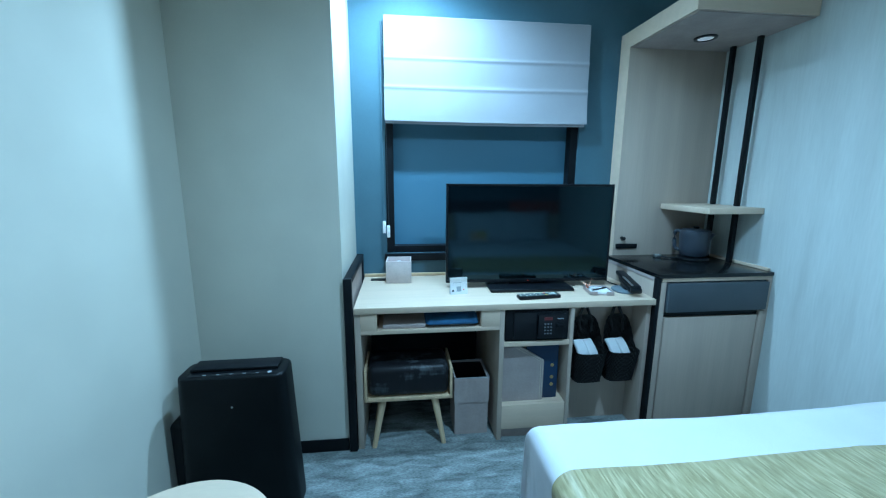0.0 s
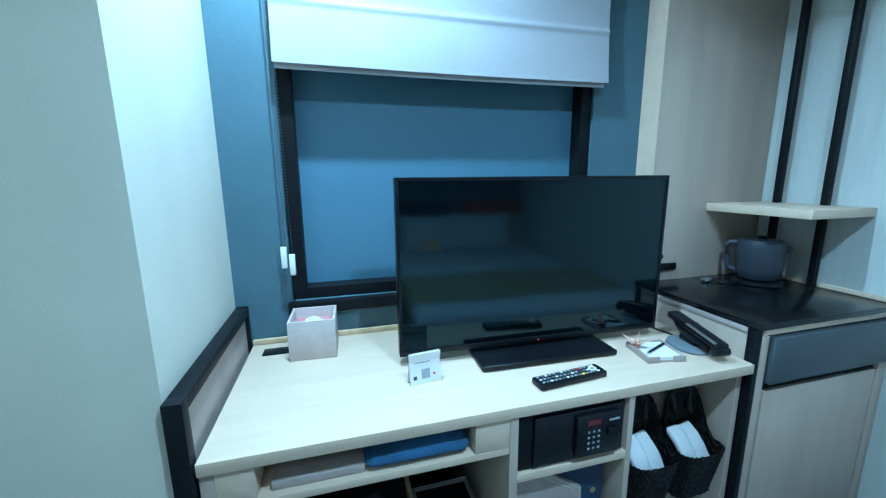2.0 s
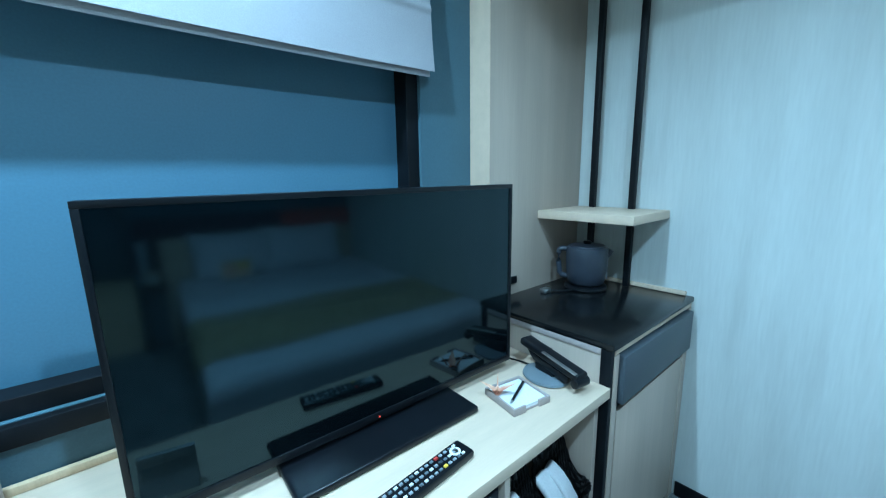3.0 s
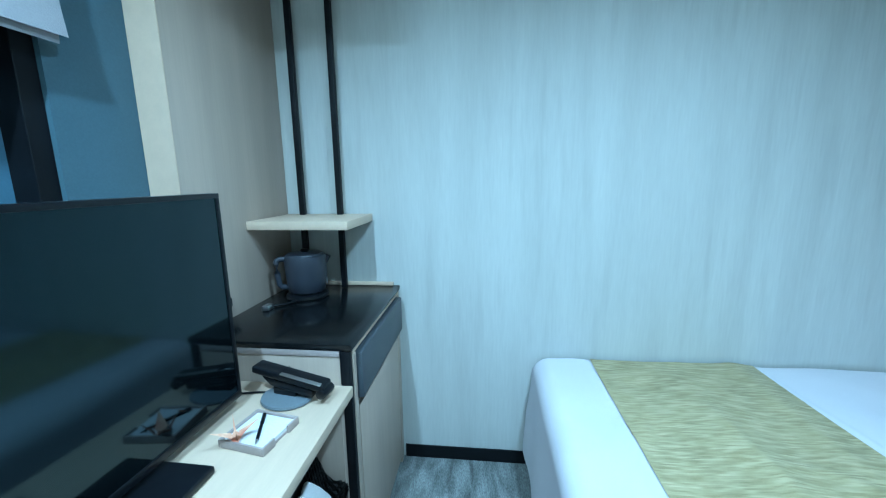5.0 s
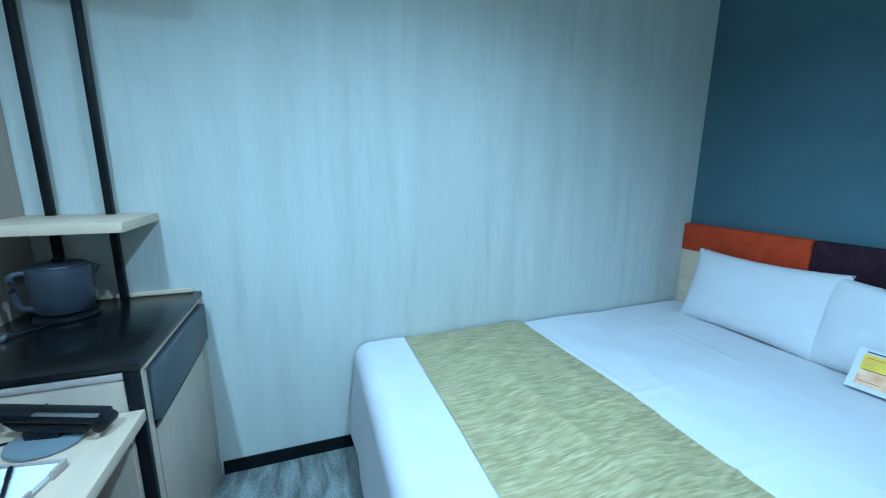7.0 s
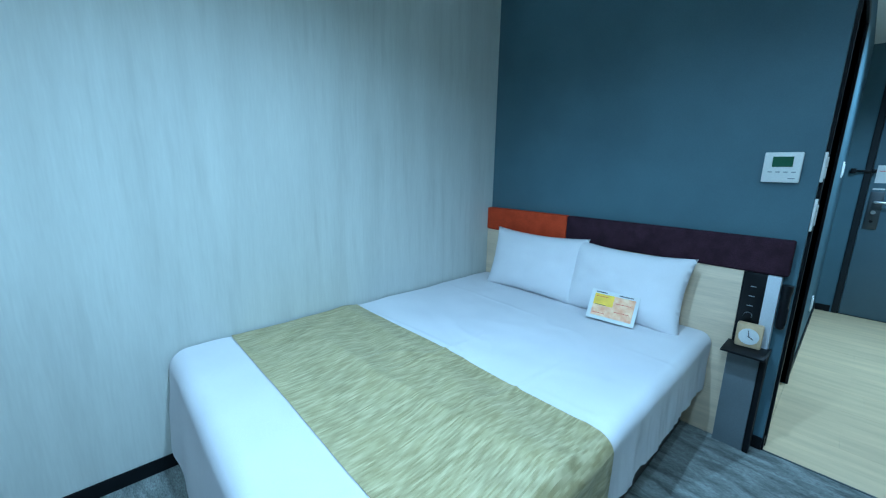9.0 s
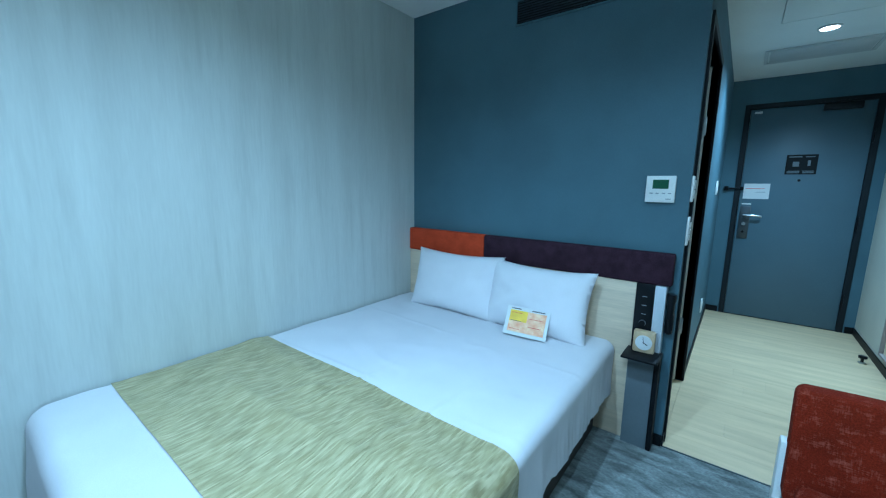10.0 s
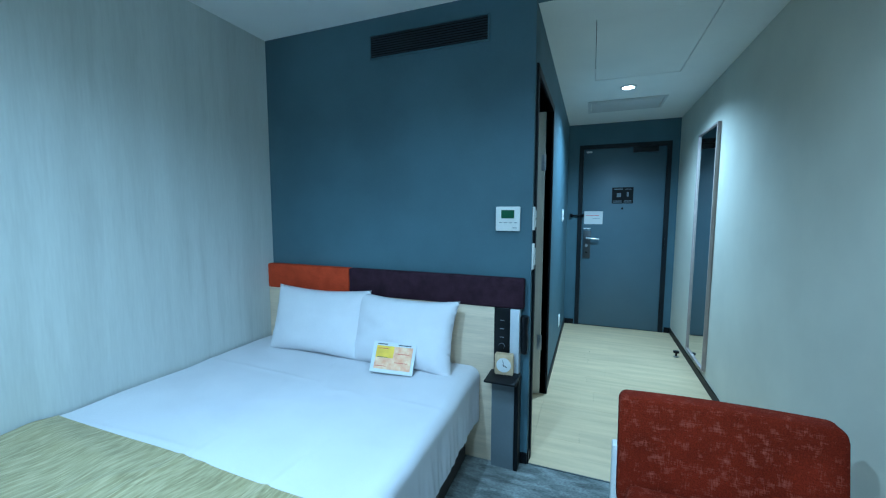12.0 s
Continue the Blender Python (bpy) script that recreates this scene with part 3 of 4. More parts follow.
def pillow(name, w, h, t, m, label, seed):
    def side(s):
        def fn(u, v):
            a, b = 2 * u - 1, 2 * v - 1
            body = max(0.0, (1 - abs(a) ** 3.2) * (1 - abs(b) ** 3.0)) ** 0.55
            px = a * w / 2 * (1 - 0.075 * (1 - b * b) * abs(a))
            py = b * h / 2 * (1 - 0.11 * (1 - a * a) * abs(b))
            wr = 0.008 * noise.noise((a * 3 + seed, b * 3, s)) * body + 0.004 * noise.noise((a * 9 + seed, b * 8, s)) * (1 - body)
            return Vector((px, s * (body * t / 2 + wr + 0.002), py))
        return fn
    bm = surface(side(1), 36, 26)
    other = surface(side(-1), 36, 26)
    me = bpy.data.meshes.new("tmp")
    other.to_mesh(me)
    other.free()
    bm.from_mesh(me)
    bpy.data.meshes.remove(me)
    bmesh.ops.remove_doubles(bm, verts=bm.verts, dist=0.005)
    ob = new(name, mesh(name, bm, PILLOW, 80))
    ob.matrix_basis = m
    return tagged(ob, label, "pillow", "pillows on the bed")


pillow("pillow", 0.66, 0.41, 0.15, pose(1.465, -0.775, 0.704, 17, 0, 2), "white pillow propped upright against the headboard", 1)
pillow("pillow", 0.63, 0.40, 0.15, pose(0.900, -0.770, 0.698, 16, 0, -3), "white pillow propped upright, slot side toward its neighbour", 5)
card = thing("bedside_card", "laminated yellow and peach notice card leaning on a pillow", "card", (0.885, -0.60, 0.537), -9)
card.matrix_basis = pose(0.882, -0.598, 0.538, 0, 0, 185) @ pose(0, 0, 0, 62)
part("sheet", box(-0.118, 0.118, 0, 0.155, -0.001, 0.001), PAPER, card, "white laminated edge")
part("yellow_block", box(-0.098, 0.0, 0.075, 0.135, 0.001, 0.0018), YELLOW, card)
part("peach_block", box(0.0, 0.102, 0.018, 0.135, 0.001, 0.0018), PEACH, card)
part("peach_block", box(-0.098, 0.0, 0.018, 0.075, 0.001, 0.0018), PEACH, card)
for i in range(5):
    part("print_bar", box(0.012 if i % 2 else -0.09, (0.085 if i % 2 else -0.03), 0.032 + 0.022 * i, 0.0345 + 0.022 * i, 0.0018, 0.0022), INK if i == 2 else REDINK, card)
part("title_bar", box(-0.095, -0.04, 0.141, 0.146, 0.001, 0.0018), INK, card)
part("title_bar", box(0.02, 0.09, 0.141, 0.146, 0.001, 0.0018), INK, card)

# headboard
hb = thing("headboard", "pale wood headboard with orange and aubergine padded band", "headboard", (0, YH, 0))
part("panel", box(0.418, XR - 0.002, 0.002, 0.045, 0.0, 0.858, 0.002), WOODH, hb, "pale wood panel")
part("cushion", box(1.320, XR - 0.002, 0.002, 0.055, 0.858, 1.016, 0.010, 3), ORANGE, hb, "rust orange fabric pad")
part("cushion", box(0.265, 1.318, 0.002, 0.055, 0.858, 1.016, 0.010, 3), PURPLE, hb, "dark aubergine fabric pad")
ctl = part("control_panel", box(0.332, 0.417, 0.002, 0.048, 0.50, 0.856, 0.002), BLACKGLOSS, hb, "black bedside switch panel")
part("metal_strip", box(0.284, 0.331, 0.002, 0.062, 0.50, 0.856, 0.002), ALU, hb, "pale metal strip")
for z in (0.79, 0.745, 0.70):
    part("switch_mark", box(0.364, 0.386, 0.048, 0.0495, z, z + 0.003), GREYINK, ctl)
part("dial", cyl((0.375, 0.052, 0.655), 0.014, 0.01, 20, turn=pose(0, 0, 0, 90)), BLACKGLOSS, ctl)
part("dial_ring", lathe([(0.0155, 0), (0.0155, 0.0015), (0.0145, 0.0015), (0.0145, 0)]), GREYINK, ctl).matrix_basis = pose(0.375, 0.048, 0.655, -90)
post = thing("bedside_post", "narrow grey-blue bedside post with a black tray", "nightstand", (0, YH, 0))
part("front_panel", box(0.300, 0.419, 0.049, 0.080, 0.0, 0.512, 0.002), POSTGREY, post, "grey-blue front panel")
part("side_panel", box(0.277, 0.299, 0.002, 0.084, 0.0, 0.49, 0.002), BLACK, post, "black side board")
part("tray", boxes([(0.270, 0.430, 0.049, 0.205, 0.512, 0.522), (0.270, 0.276, 0.064, 0.205, 0.522, 0.530)], 0.002), BLACK, post, "black tray")
clk = thing("alarm_clock", "small square beech alarm clock with white dial", "clock", (0.352, -0.846, 0.5225), 4)
part("case", box(-0.048, 0.048, -0.022, 0.022, 0, 0.108, 0.008), BEECH, clk, "beech case")
part("dial", cyl((0, 0.0235, 0.054), 0.037, 0.003, 32, turn=pose(0, 0, 0, 90)), PAPER, clk, "white round dial")
part("hour_hand", box(-0.002, 0.002, 0.0252, 0.0262, -0.004, 0.020), INK, clk).matrix_basis = pose(0, 0, 0.054, 0, -122)
part("minute_hand", box(-0.0013, 0.0013, 0.0264, 0.0272, -0.005, 0.028), INK, clk).matrix_basis = pose(0, 0, 0.054, 0, 10)
tor = thing("flashlight", "black emergency flashlight in a wall holder", "flashlight", (0.262, YH + 0.03, 0.62))
part("holder", box(-0.018, 0.0, -0.029, 0.012, 0.02, 0.10, 0.003), BLACK, tor)
part("body", lathe([(0.012, 0.0), (0.017, 0.006), (0.017, 0.15), (0.021, 0.175), (0.021, 0.20)], 20), BLACKGLOSS, tor)

# wall controls
th = thing("thermostat", "white wall thermostat with a green display", "thermostat", (0.362, YH, 1.32))
part("body", box(-0.063, 0.063, 0.001, 0.018, -0.063, 0.063, 0.004), WHITE, th)
part("display", box(-0.034, 0.034, 0.018, 0.0195, 0.002, 0.045), LCD, th, "green screen")
for i in range(4):
    part("button", box(-0.048 + 0.026 * i, -0.034 + 0.026 * i, 0.018, 0.0195, -0.022, -0.017), GREYINK, th)
part("button", box(-0.048, -0.025, 0.018, 0.0195, -0.048, -0.044), GREYINK, th)


def switch(y, z, h, label, rockers):
    s = thing("wall_switch", label, "switch", (XK, y, z), group="corridor wall plates")
    part("plate", box(-0.010, -0.0005, -0.036, 0.036, -h / 2, h / 2, 0.002), WHITE, s)
    for k in range(rockers):
        part("rocker", box(-0.014, -0.010, -0.018, 0.018, -0.045 + 0.09 * k / rockers, -0.045 + 0.09 * (k + 1) / rockers - 0.003, 0.001), WHITE, s)


switch(-0.975, 1.322, 0.12, "white rocker switch plate by the bathroom door", 2)
switch(-0.975, 1.125, 0.135, "tall white switch plate by the bathroom door", 3)
switch(-3.0, 1.33, 0.12, "white rocker switch plate near the entrance", 2)
switch(-2.92, 0.27, 0.12, "white wall outlet low on the blue wall", 1)

# mirror
mi = thing("wall_mirror", "tall mirror in a thin taupe wood frame", "mirror", (XC, -2.655, 0.12))
fr = [(0.001, 0.028, -0.277, -0.262, 0, 1.91), (0.001, 0.028, 0.262, 0.277, 0, 1.91), (0.001, 0.028, -0.262, 0.262, 0, 0.015), (0.001, 0.028, -0.262, 0.262, 1.895, 1.91)]
for r in fr:
    part("frame_bar", box(*r, bev=0.002), TAUPE, mi)
part("glass", box(0.001, 0.016, -0.262, 0.262, 0.015, 1.895), MIRROR, mi, "mirror glass")


# ---- desk ----
DY0, DY1 = 1.695, YW - 0.003
desk = thing("desk", "pale wood built-in desk with open bays", "desk", (0, 0, 0))
part("desktop", box(-0.128, 1.335, DY0, DY1, 0.690, 0.720, 0.002), WOOD, desk, "pale wood top")
part("back_lip", box(-0.128, 1.335, DY1 - 0.014, DY1, 0.7205, 0.738, 0.002), BEECH, desk)
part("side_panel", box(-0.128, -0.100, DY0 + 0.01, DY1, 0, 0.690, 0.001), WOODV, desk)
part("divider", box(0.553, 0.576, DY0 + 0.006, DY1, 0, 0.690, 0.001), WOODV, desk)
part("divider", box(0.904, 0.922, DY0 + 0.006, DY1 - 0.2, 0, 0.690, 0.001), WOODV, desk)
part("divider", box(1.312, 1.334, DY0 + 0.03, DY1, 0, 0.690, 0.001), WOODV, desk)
part("shelf", box(-0.100, 0.553, DY0 + 0.008, DY1, 0.588, 0.606, 0.001), WOOD, desk)
part("front_block", box(-0.100, -0.026, DY0 + 0.008, DY0 + 0.35, 0.606, 0.690, 0.001), WOOD, desk)
part("front_block", box(0.463, 0.553, DY0 + 0.008, DY0 + 0.35, 0.606, 0.690, 0.001), WOOD, desk)
part("shelf", box(0.576, 0.904, DY0 + 0.006, DY1 - 0.2, 0.500, 0.522, 0.001), WOOD, desk)
part("kick_panel", box(0.576, 0.900, DY0 + 0.004, DY0 + 0.022, 0.06, 0.19, 0.001), WOOD, desk)
part("plinth", box(0.576, 0.904, DY0 + 0.03, DY0 + 0.045, 0.0, 0.06), TAUPE, desk)
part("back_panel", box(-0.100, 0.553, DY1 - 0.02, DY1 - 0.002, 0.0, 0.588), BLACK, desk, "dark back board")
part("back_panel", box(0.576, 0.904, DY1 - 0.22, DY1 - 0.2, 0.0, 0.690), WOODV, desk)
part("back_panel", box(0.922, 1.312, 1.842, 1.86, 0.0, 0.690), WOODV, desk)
part("cable_outlet", box(-0.085, 0.0, 2.165, 2.215, 0.7205, 0.7235, 0.001), BLACKGLOSS, desk, "black flush socket strip")
scr = thing("desk_screen", "black framed wood end screen of the desk", "screen", (-0.150, 0, 0))
part("panel", box(-0.008, 0.008, 1.72, 2.25, 0.0, 0.83), TAUPE, scr)
for r in ((-0.018, 0.018, 1.690, 1.720, 0, 0.858), (-0.018, 0.018, 2.25, 2.272, 0, 0.858), (-0.018, 0.018, 1.720, 2.25, 0.83, 0.858)):
    part("frame_bar", box(*r, bev=0.002), BLACK, scr, "black frame bar")

tv = thing("television", "black flat television on a low stand, switched off", "television", (0.771, 1.965, 0.7205), -1.6)
part("housing", box(-0.446, 0.446, 0.004, 0.035, 0.030, 0.552, 0.004), BLACKGLOSS, tv, "black housing")
part("rear_bulge", box(-0.26, 0.26, 0.035, 0.075, 0.08, 0.42, 0.015), BLACKGLOSS, tv)
part("bezel", boxes([(-0.446, 0.446, -0.002, 0.004, 0.541, 0.552), (-0.446, 0.446, -0.002, 0.004, 0.030, 0.047), (-0.446, -0.436, -0.002, 0.004, 0.047, 0.541), (0.436, 0.446, -0.002, 0.004, 0.047, 0.541)], 0.001), BLACKGLOSS, tv, "thin glossy bezel")
part("screen", box(-0.436, 0.436, 0.001, 0.0038, 0.047, 0.541), SCREEN, tv, "dark glossy screen")
part("neck", box(-0.10, 0.10, 0.008, 0.030, 0.014, 0.05, 0.004), BLACKGLOSS, tv)
part("foot", box(-0.222, 0.222, -0.10, 0.068, 0.0, 0.018, 0.006, 3), BLACKGLOSS, tv, "rectangular black foot")
part("led", cyl((0.0, -0.0028, 0.036), 0.002, 0.002, 12, turn=pose(0, 0, 0, 90)), LEDRED, tv, "red standby light")

rem = thing("remote_control", "black remote control with rows of coloured buttons", "remote control", (0.763, 1.772, 0.7205), 5)
part("body", box(-0.108, 0.108, -0.025, 0.025, 0, 0.018, 0.005), BLACKGLOSS, rem)
keycols = [GREYINK, GREYINK, WHITE, POSTGREY]
key = [mesh("key", box(-0.0036, 0.0036, -0.0026, 0.0026, 0, 0.0025), c) for c in keycols]
colkeys = [mesh("key", box(-0.004, 0.004, -0.003, 0.003, 0, 0.003), c) for c in (REDINK, LCD, YELLOW, GREYBLUE)]
for i in range(15):
    for j in range(3):
        k = new("key", colkeys[(i + j) % 4] if i == 10 else key[(i * 3 + j * 2) % 4])
        k.parent, k.matrix_basis = rem, pose(-0.095 + 0.0128 * i, -0.014 + 0.014 * j, 0.018)
part("ring_key", lathe([(0.012, 0), (0.012, 0.002), (0.007, 0.002), (0.007, 0)], 20), WHITE, rem).matrix_basis = pose(0.075, 0, 0.019)

tis = thing("tissue_box", "square taupe tissue box with pink paper top", "tissue box", (0.077, 2.168, 0.7205), -2)
part("wall", boxes([(-0.07, 0.07, -0.07, -0.062, 0, 0.125), (-0.07, 0.07, 0.062, 0.07, 0, 0.125), (-0.07, -0.062, -0.062, 0.062, 0, 0.125), (0.062, 0.07, -0.062, 0.062, 0, 0.125), (-0.062, 0.062, -0.062, 0.062, 0, 0.006)], 0.0015), TISSUEBOX, tis, "taupe leatherette sides")
part("cover", box(-0.061, 0.061, -0.061, 0.061, 0.074, 0.090), PINK, tis, "pink printed cover")


def tuft(u, v):
    a = 2 * math.pi * u
    r = 0.006 + 0.03 * v * (0.7 + 0.4 * math.sin(3 * a))
    return Vector((r * math.cos(a) * 1.2, r * math.sin(a) * 0.5, 0.117 - 0.028 * v + 0.004 * math.sin(5 * a) * v))


part("tissue", surface(tuft, 24, 6), PAPER, tis, "white tissue tuft")

st = thing("card_stand", "small white folded notice card with printed marks", "card", (0.378, 1.878, 0.7205), 8)
for s in (-1, 1):
    c = part("leaf", box(-0.045, 0.045, -0.0008, 0.0008, 0, 0.086), PAPER, st)
    c.matrix_basis = pose(0, s * 0.012, 0, -s * 11 * -1, 0, 0)
for r, m in (((-0.030, 0.030, 0.066, 0.069), GREYINK), ((-0.030, 0.015, 0.058, 0.0605), GREYINK), ((-0.012, 0.012, 0.014, 0.040), GREYINK), ((-0.036, -0.026, 0.014, 0.024), INK), ((0.022, 0.028, 0.020, 0.026), REDINK)):
    c = part("print_mark", box(r[0], r[1], -0.0014, -0.0008, r[2], r[3]), m, st)
    c.matrix_basis = pose(0, -0.012, 0, -11)

memo = thing("memo_tray", "taupe tray holding white memo paper", "memo tray", (1.108, 1.836, 0.7205), -10)
part("base", box(-0.062, 0.062, -0.062, 0.062, 0, 0.006), TAUPE, memo)
part("rim", boxes([(-0.068, 0.068, 0.062, 0.068, 0, 0.022), (-0.068, -0.062, -0.062, 0.062, 0, 0.022), (0.062, 0.068, -0.062, 0.062, 0, 0.022), (-0.068, -0.025, -0.068, -0.062, 0, 0.022), (0.025, 0.068, -0.068, -0.062, 0, 0.022)], 0.001), TAUPE, memo)
part("memo_pad", box(-0.060, 0.060, -0.060, 0.060, 0.006, 0.016), PAPER, memo, "white memo sheets")
memo.matrix_basis = memo.matrix_basis @ Matrix.Scale(0.88, 4)
pen = thing("pen", "slim dark pen resting on the memo paper", "pen", (1.112, 1.836, 0.7392), 202)
part("barrel", cyl((0, 0, 0.0), 0.0042, 0.11, 12, turn=pose(0, 0, 0, 0, 90)), BLACKGLOSS, pen)
part("tip", cyl((0.060, 0, 0.0), 0.0042, 0.012, 12, r2=0.001, turn=pose(0, 0, 0, 0, 90)), STEEL, pen)
part("cap", cyl((-0.035, 0, 0.0), 0.005, 0.04, 12, turn=pose(0, 0, 0, 0, 90)), BLACKGLOSS, pen)


pen.matrix_basis = pen.matrix_basis @ Matrix.Scale(0.9, 4)


def crane():
    bm = bmesh.new()
    def tri(*p):
        vs = [bm.verts.new(Vector(q)) for q in p]
        bm.faces.new(vs)
    for s in (-1, 1):
        tri((0.014, 0, 0.002), (-0.014, 0, 0.002), (0, s * 0.012, 0.010))
        tri((0.012, 0, 0.016), (0, s * 0.010, 0.008), (-0.012, 0, 0.016))
        tri((0.010, s * 0.006, 0.012), (-0.010, s * 0.006, 0.012), (0.0, s * 0.040, 0.030))
        tri((0.010, s * 0.002, 0.010), (0.012, -s * 0.002, 0.006), (0.030, 0, 0.038))
        tri((-0.010, s * 0.002, 0.010), (-0.012, -s * 0.002, 0.006), (-0.030, 0, 0.036))
    tri((0.030, 0.001, 0.038), (0.028, -0.001, 0.032), (0.040, 0, 0.030))
    return bm


bird = single("origami_crane", crane(), ORIGAMI, "small orange and pink folded paper crane", "origami", (1.066, 1.866, 0.7345), 40, smooth=None)
bird.matrix_basis = bird.matrix_basis @ Matrix.Scale(1.25, 4)

ph = thing("telephone", "black slim desk telephone with its handset resting", "telephone", (1.268, 1.838, 0.7205), -9)
part("foot", lathe([(0.058, 0), (0.062, 0.004), (0.060, 0.010), (0.05, 0.012)], 32), POSTGREY, ph, "oval grey base").matrix_basis = pose(-0.012, 0.01, 0) @ Matrix.Diagonal((1.0, 1.15, 1, 1))
part("stem", box(-0.018, 0.018, -0.02, 0.05, 0.010, 0.034, 0.004), BLACKGLOSS, ph)
cradle = box(-0.021, 0.021, -0.075, 0.085, -0.010, 0.012)
for v in cradle.verts:
    if v.co.z < 0 and v.co.y > 0:
        v.co.y -= 0.03
bmesh.ops.bevel(cradle, geom=cradle.edges[:], offset=0.005, segments=2, profile=0.5, affect="EDGES")
part("cradle", cradle, BLACKGLOSS, ph, "sloping black cradle").matrix_basis = pose(0, 0, 0.037, 8)
hs = part("handset", box(-0.023, 0.023, -0.108, 0.112, 0.0, 0.022, 0.007, 3), BLACKGLOSS, ph, "black handset with a satin strip")
hs.matrix_basis = pose(0, 0.002, 0.050, 8)
part("strip", box(-0.0235, -0.012, -0.10, 0.022, 0.0195, 0.0228, 0.001), STEEL, hs, "satin metal strip")
part("grip_seam", box(-0.0234, 0.0234, 0.0225, 0.0245, 0.004, 0.0224, 0.0006), BLACK, hs)
part("mouthpiece", cyl((0.0, -0.103, -0.004), 0.014, 0.050, 20, turn=pose(0, 0, 0, 0, 90), bev=0.003), BLACKGLOSS, hs, "rounded black hinge end")
single("phone_cable", tube([(1.275, 1.90, 0.726), (1.272, 1.95, 0.7245), (1.26, 2.00, 0.7245), (1.262, 2.06, 0.7245), (1.27, 2.15, 0.7245), (1.2, 2.24, 0.7245)], 0.003), BLACKGLOSS, "thin black telephone cable on the desk", "cable")

# things in the desk's bays
single("folded_paper_tray", box(0.0, 0.2, 1.72, 2.0, 0.6065, 0.626, 0.003), TAUPE, "flat taupe box in the open drawer bay", "box")


def cloth(u, v):
    a = 2 * math.pi * v
    x = 0.20 + u * 0.255
    sx = max(0.0, min(1.0, min(u, 1 - u) * 14)) ** 0.5
    lump = 1 + 0.22 * noise.noise((u * 3.5, math.cos(a) * 1.3, 2.2)) + 0.10 * noise.noise((u * 9, math.sin(a) * 2 + math.cos(a) * 3, 7.7))
    sag = 0.006 * noise.noise((u * 4, 1.0, 5.0))
    top = max(0.0, math.sin(a))
    return Vector((x, 1.838 + 0.128 * math.cos(a) * (0.85 + 0.15 * sx) * (0.96 + 0.05 * lump), 0.6255 + sx * ((0.034 + 0.016 * u) * top * lump + 0.017 * min(0.0, math.sin(a))) + top * (0.012 * u + sag)))


single("folded_cloth", surface(cloth, 48, 40), NAVY, "navy blue folded garment in the open drawer bay", "garment", smooth=60)
safe = thing("safe", "black hotel safe with a keypad, door shut", "safe", (0.741, 1.712, 0.523))
part("body", box(-0.158, 0.158, 0, 0.25, 0, 0.163, 0.003), BLACK, safe)
sd = part("safe_door", box(-0.120, 0.146, -0.010, 0.0, 0.012, 0.150, 0.003), BLACKGLOSS, safe, "black steel door")
part("keypad_housing", box(-0.005, 0.128, -0.024, -0.010, 0.020, 0.142, 0.006), BLACKGLOSS, sd)
part("display", box(0.025, 0.065, -0.0255, -0.024, 0.112, 0.126), DARKRED, sd, "dark red display")
part("knob", box(0.085, 0.122, -0.030, -0.024, 0.075, 0.098, 0.004), BLACK, sd)
part("maker_plate", box(0.090, 0.122, -0.0255, -0.024, 0.116, 0.121), GREYINK, sd)
keym = mesh("key", box(-0.0028, 0.0028, -0.002, 0, -0.0024, 0.0024), GREYINK)
for i in range(4):
    for j in range(3):
        k = new("key", keym)
        k.parent, k.matrix_basis = sd, pose(0.03 + 0.015 * j, -0.024, 0.045 + 0.016 * i)
fold1 = bmesh.new()
pts = [(0, 0), (0.215, 0), (0.215, 0.215), (0.075, 0.305), (0, 0.305)]
fa = [fold1.verts.new((x, 0, z)) for x, z in pts]
fb = [fold1.verts.new((x, 0.012, z)) for x, z in pts]
fold1.faces.new(fa)
fold1.faces.new(fb[::-1])
for i in range(5):
    fold1.faces.new((fa[i], fa[(i + 1) % 5], fb[(i + 1) % 5], fb[i]))
dh = thing("document_holder", "taupe document holder with a slanted pale-edged corner", "folder", (0.580, 1.735, 0.19))
part("cover", fold1, TAUPE, dh, smooth=None)
for off in (0.006, 0.016):
    part("edging", tube([(0.075 - off * 0.5, -0.0004, 0.305 - off), (0.215 - off, -0.0004, 0.215 - off * 0.4), (0.215 - off, -0.0004, 0.004)], 0.0013, 6), PALETRIM, dh, "pale stitched edging")
single("holder_base", box(0.577, 0.903, 1.72, 2.05, 0.17, 0.189), WOOD, "pale shelf board under the folders", "shelf")
nv = thing("navy_folder", "navy folder with three round marks standing upright", "folder", (0.80, 1.750, 0.19))
part("cover", box(-0.09, 0.075, 0, 0.016, 0, 0.30, 0.001), NAVYBOARD, nv)
for z in (0.075, 0.115, 0.18):
    part("round_mark", cyl((0.045, -0.001, z), 0.009, 0.002, 16, turn=pose(0, 0, 0, 90)), BRASS, nv, "dull brass round mark")


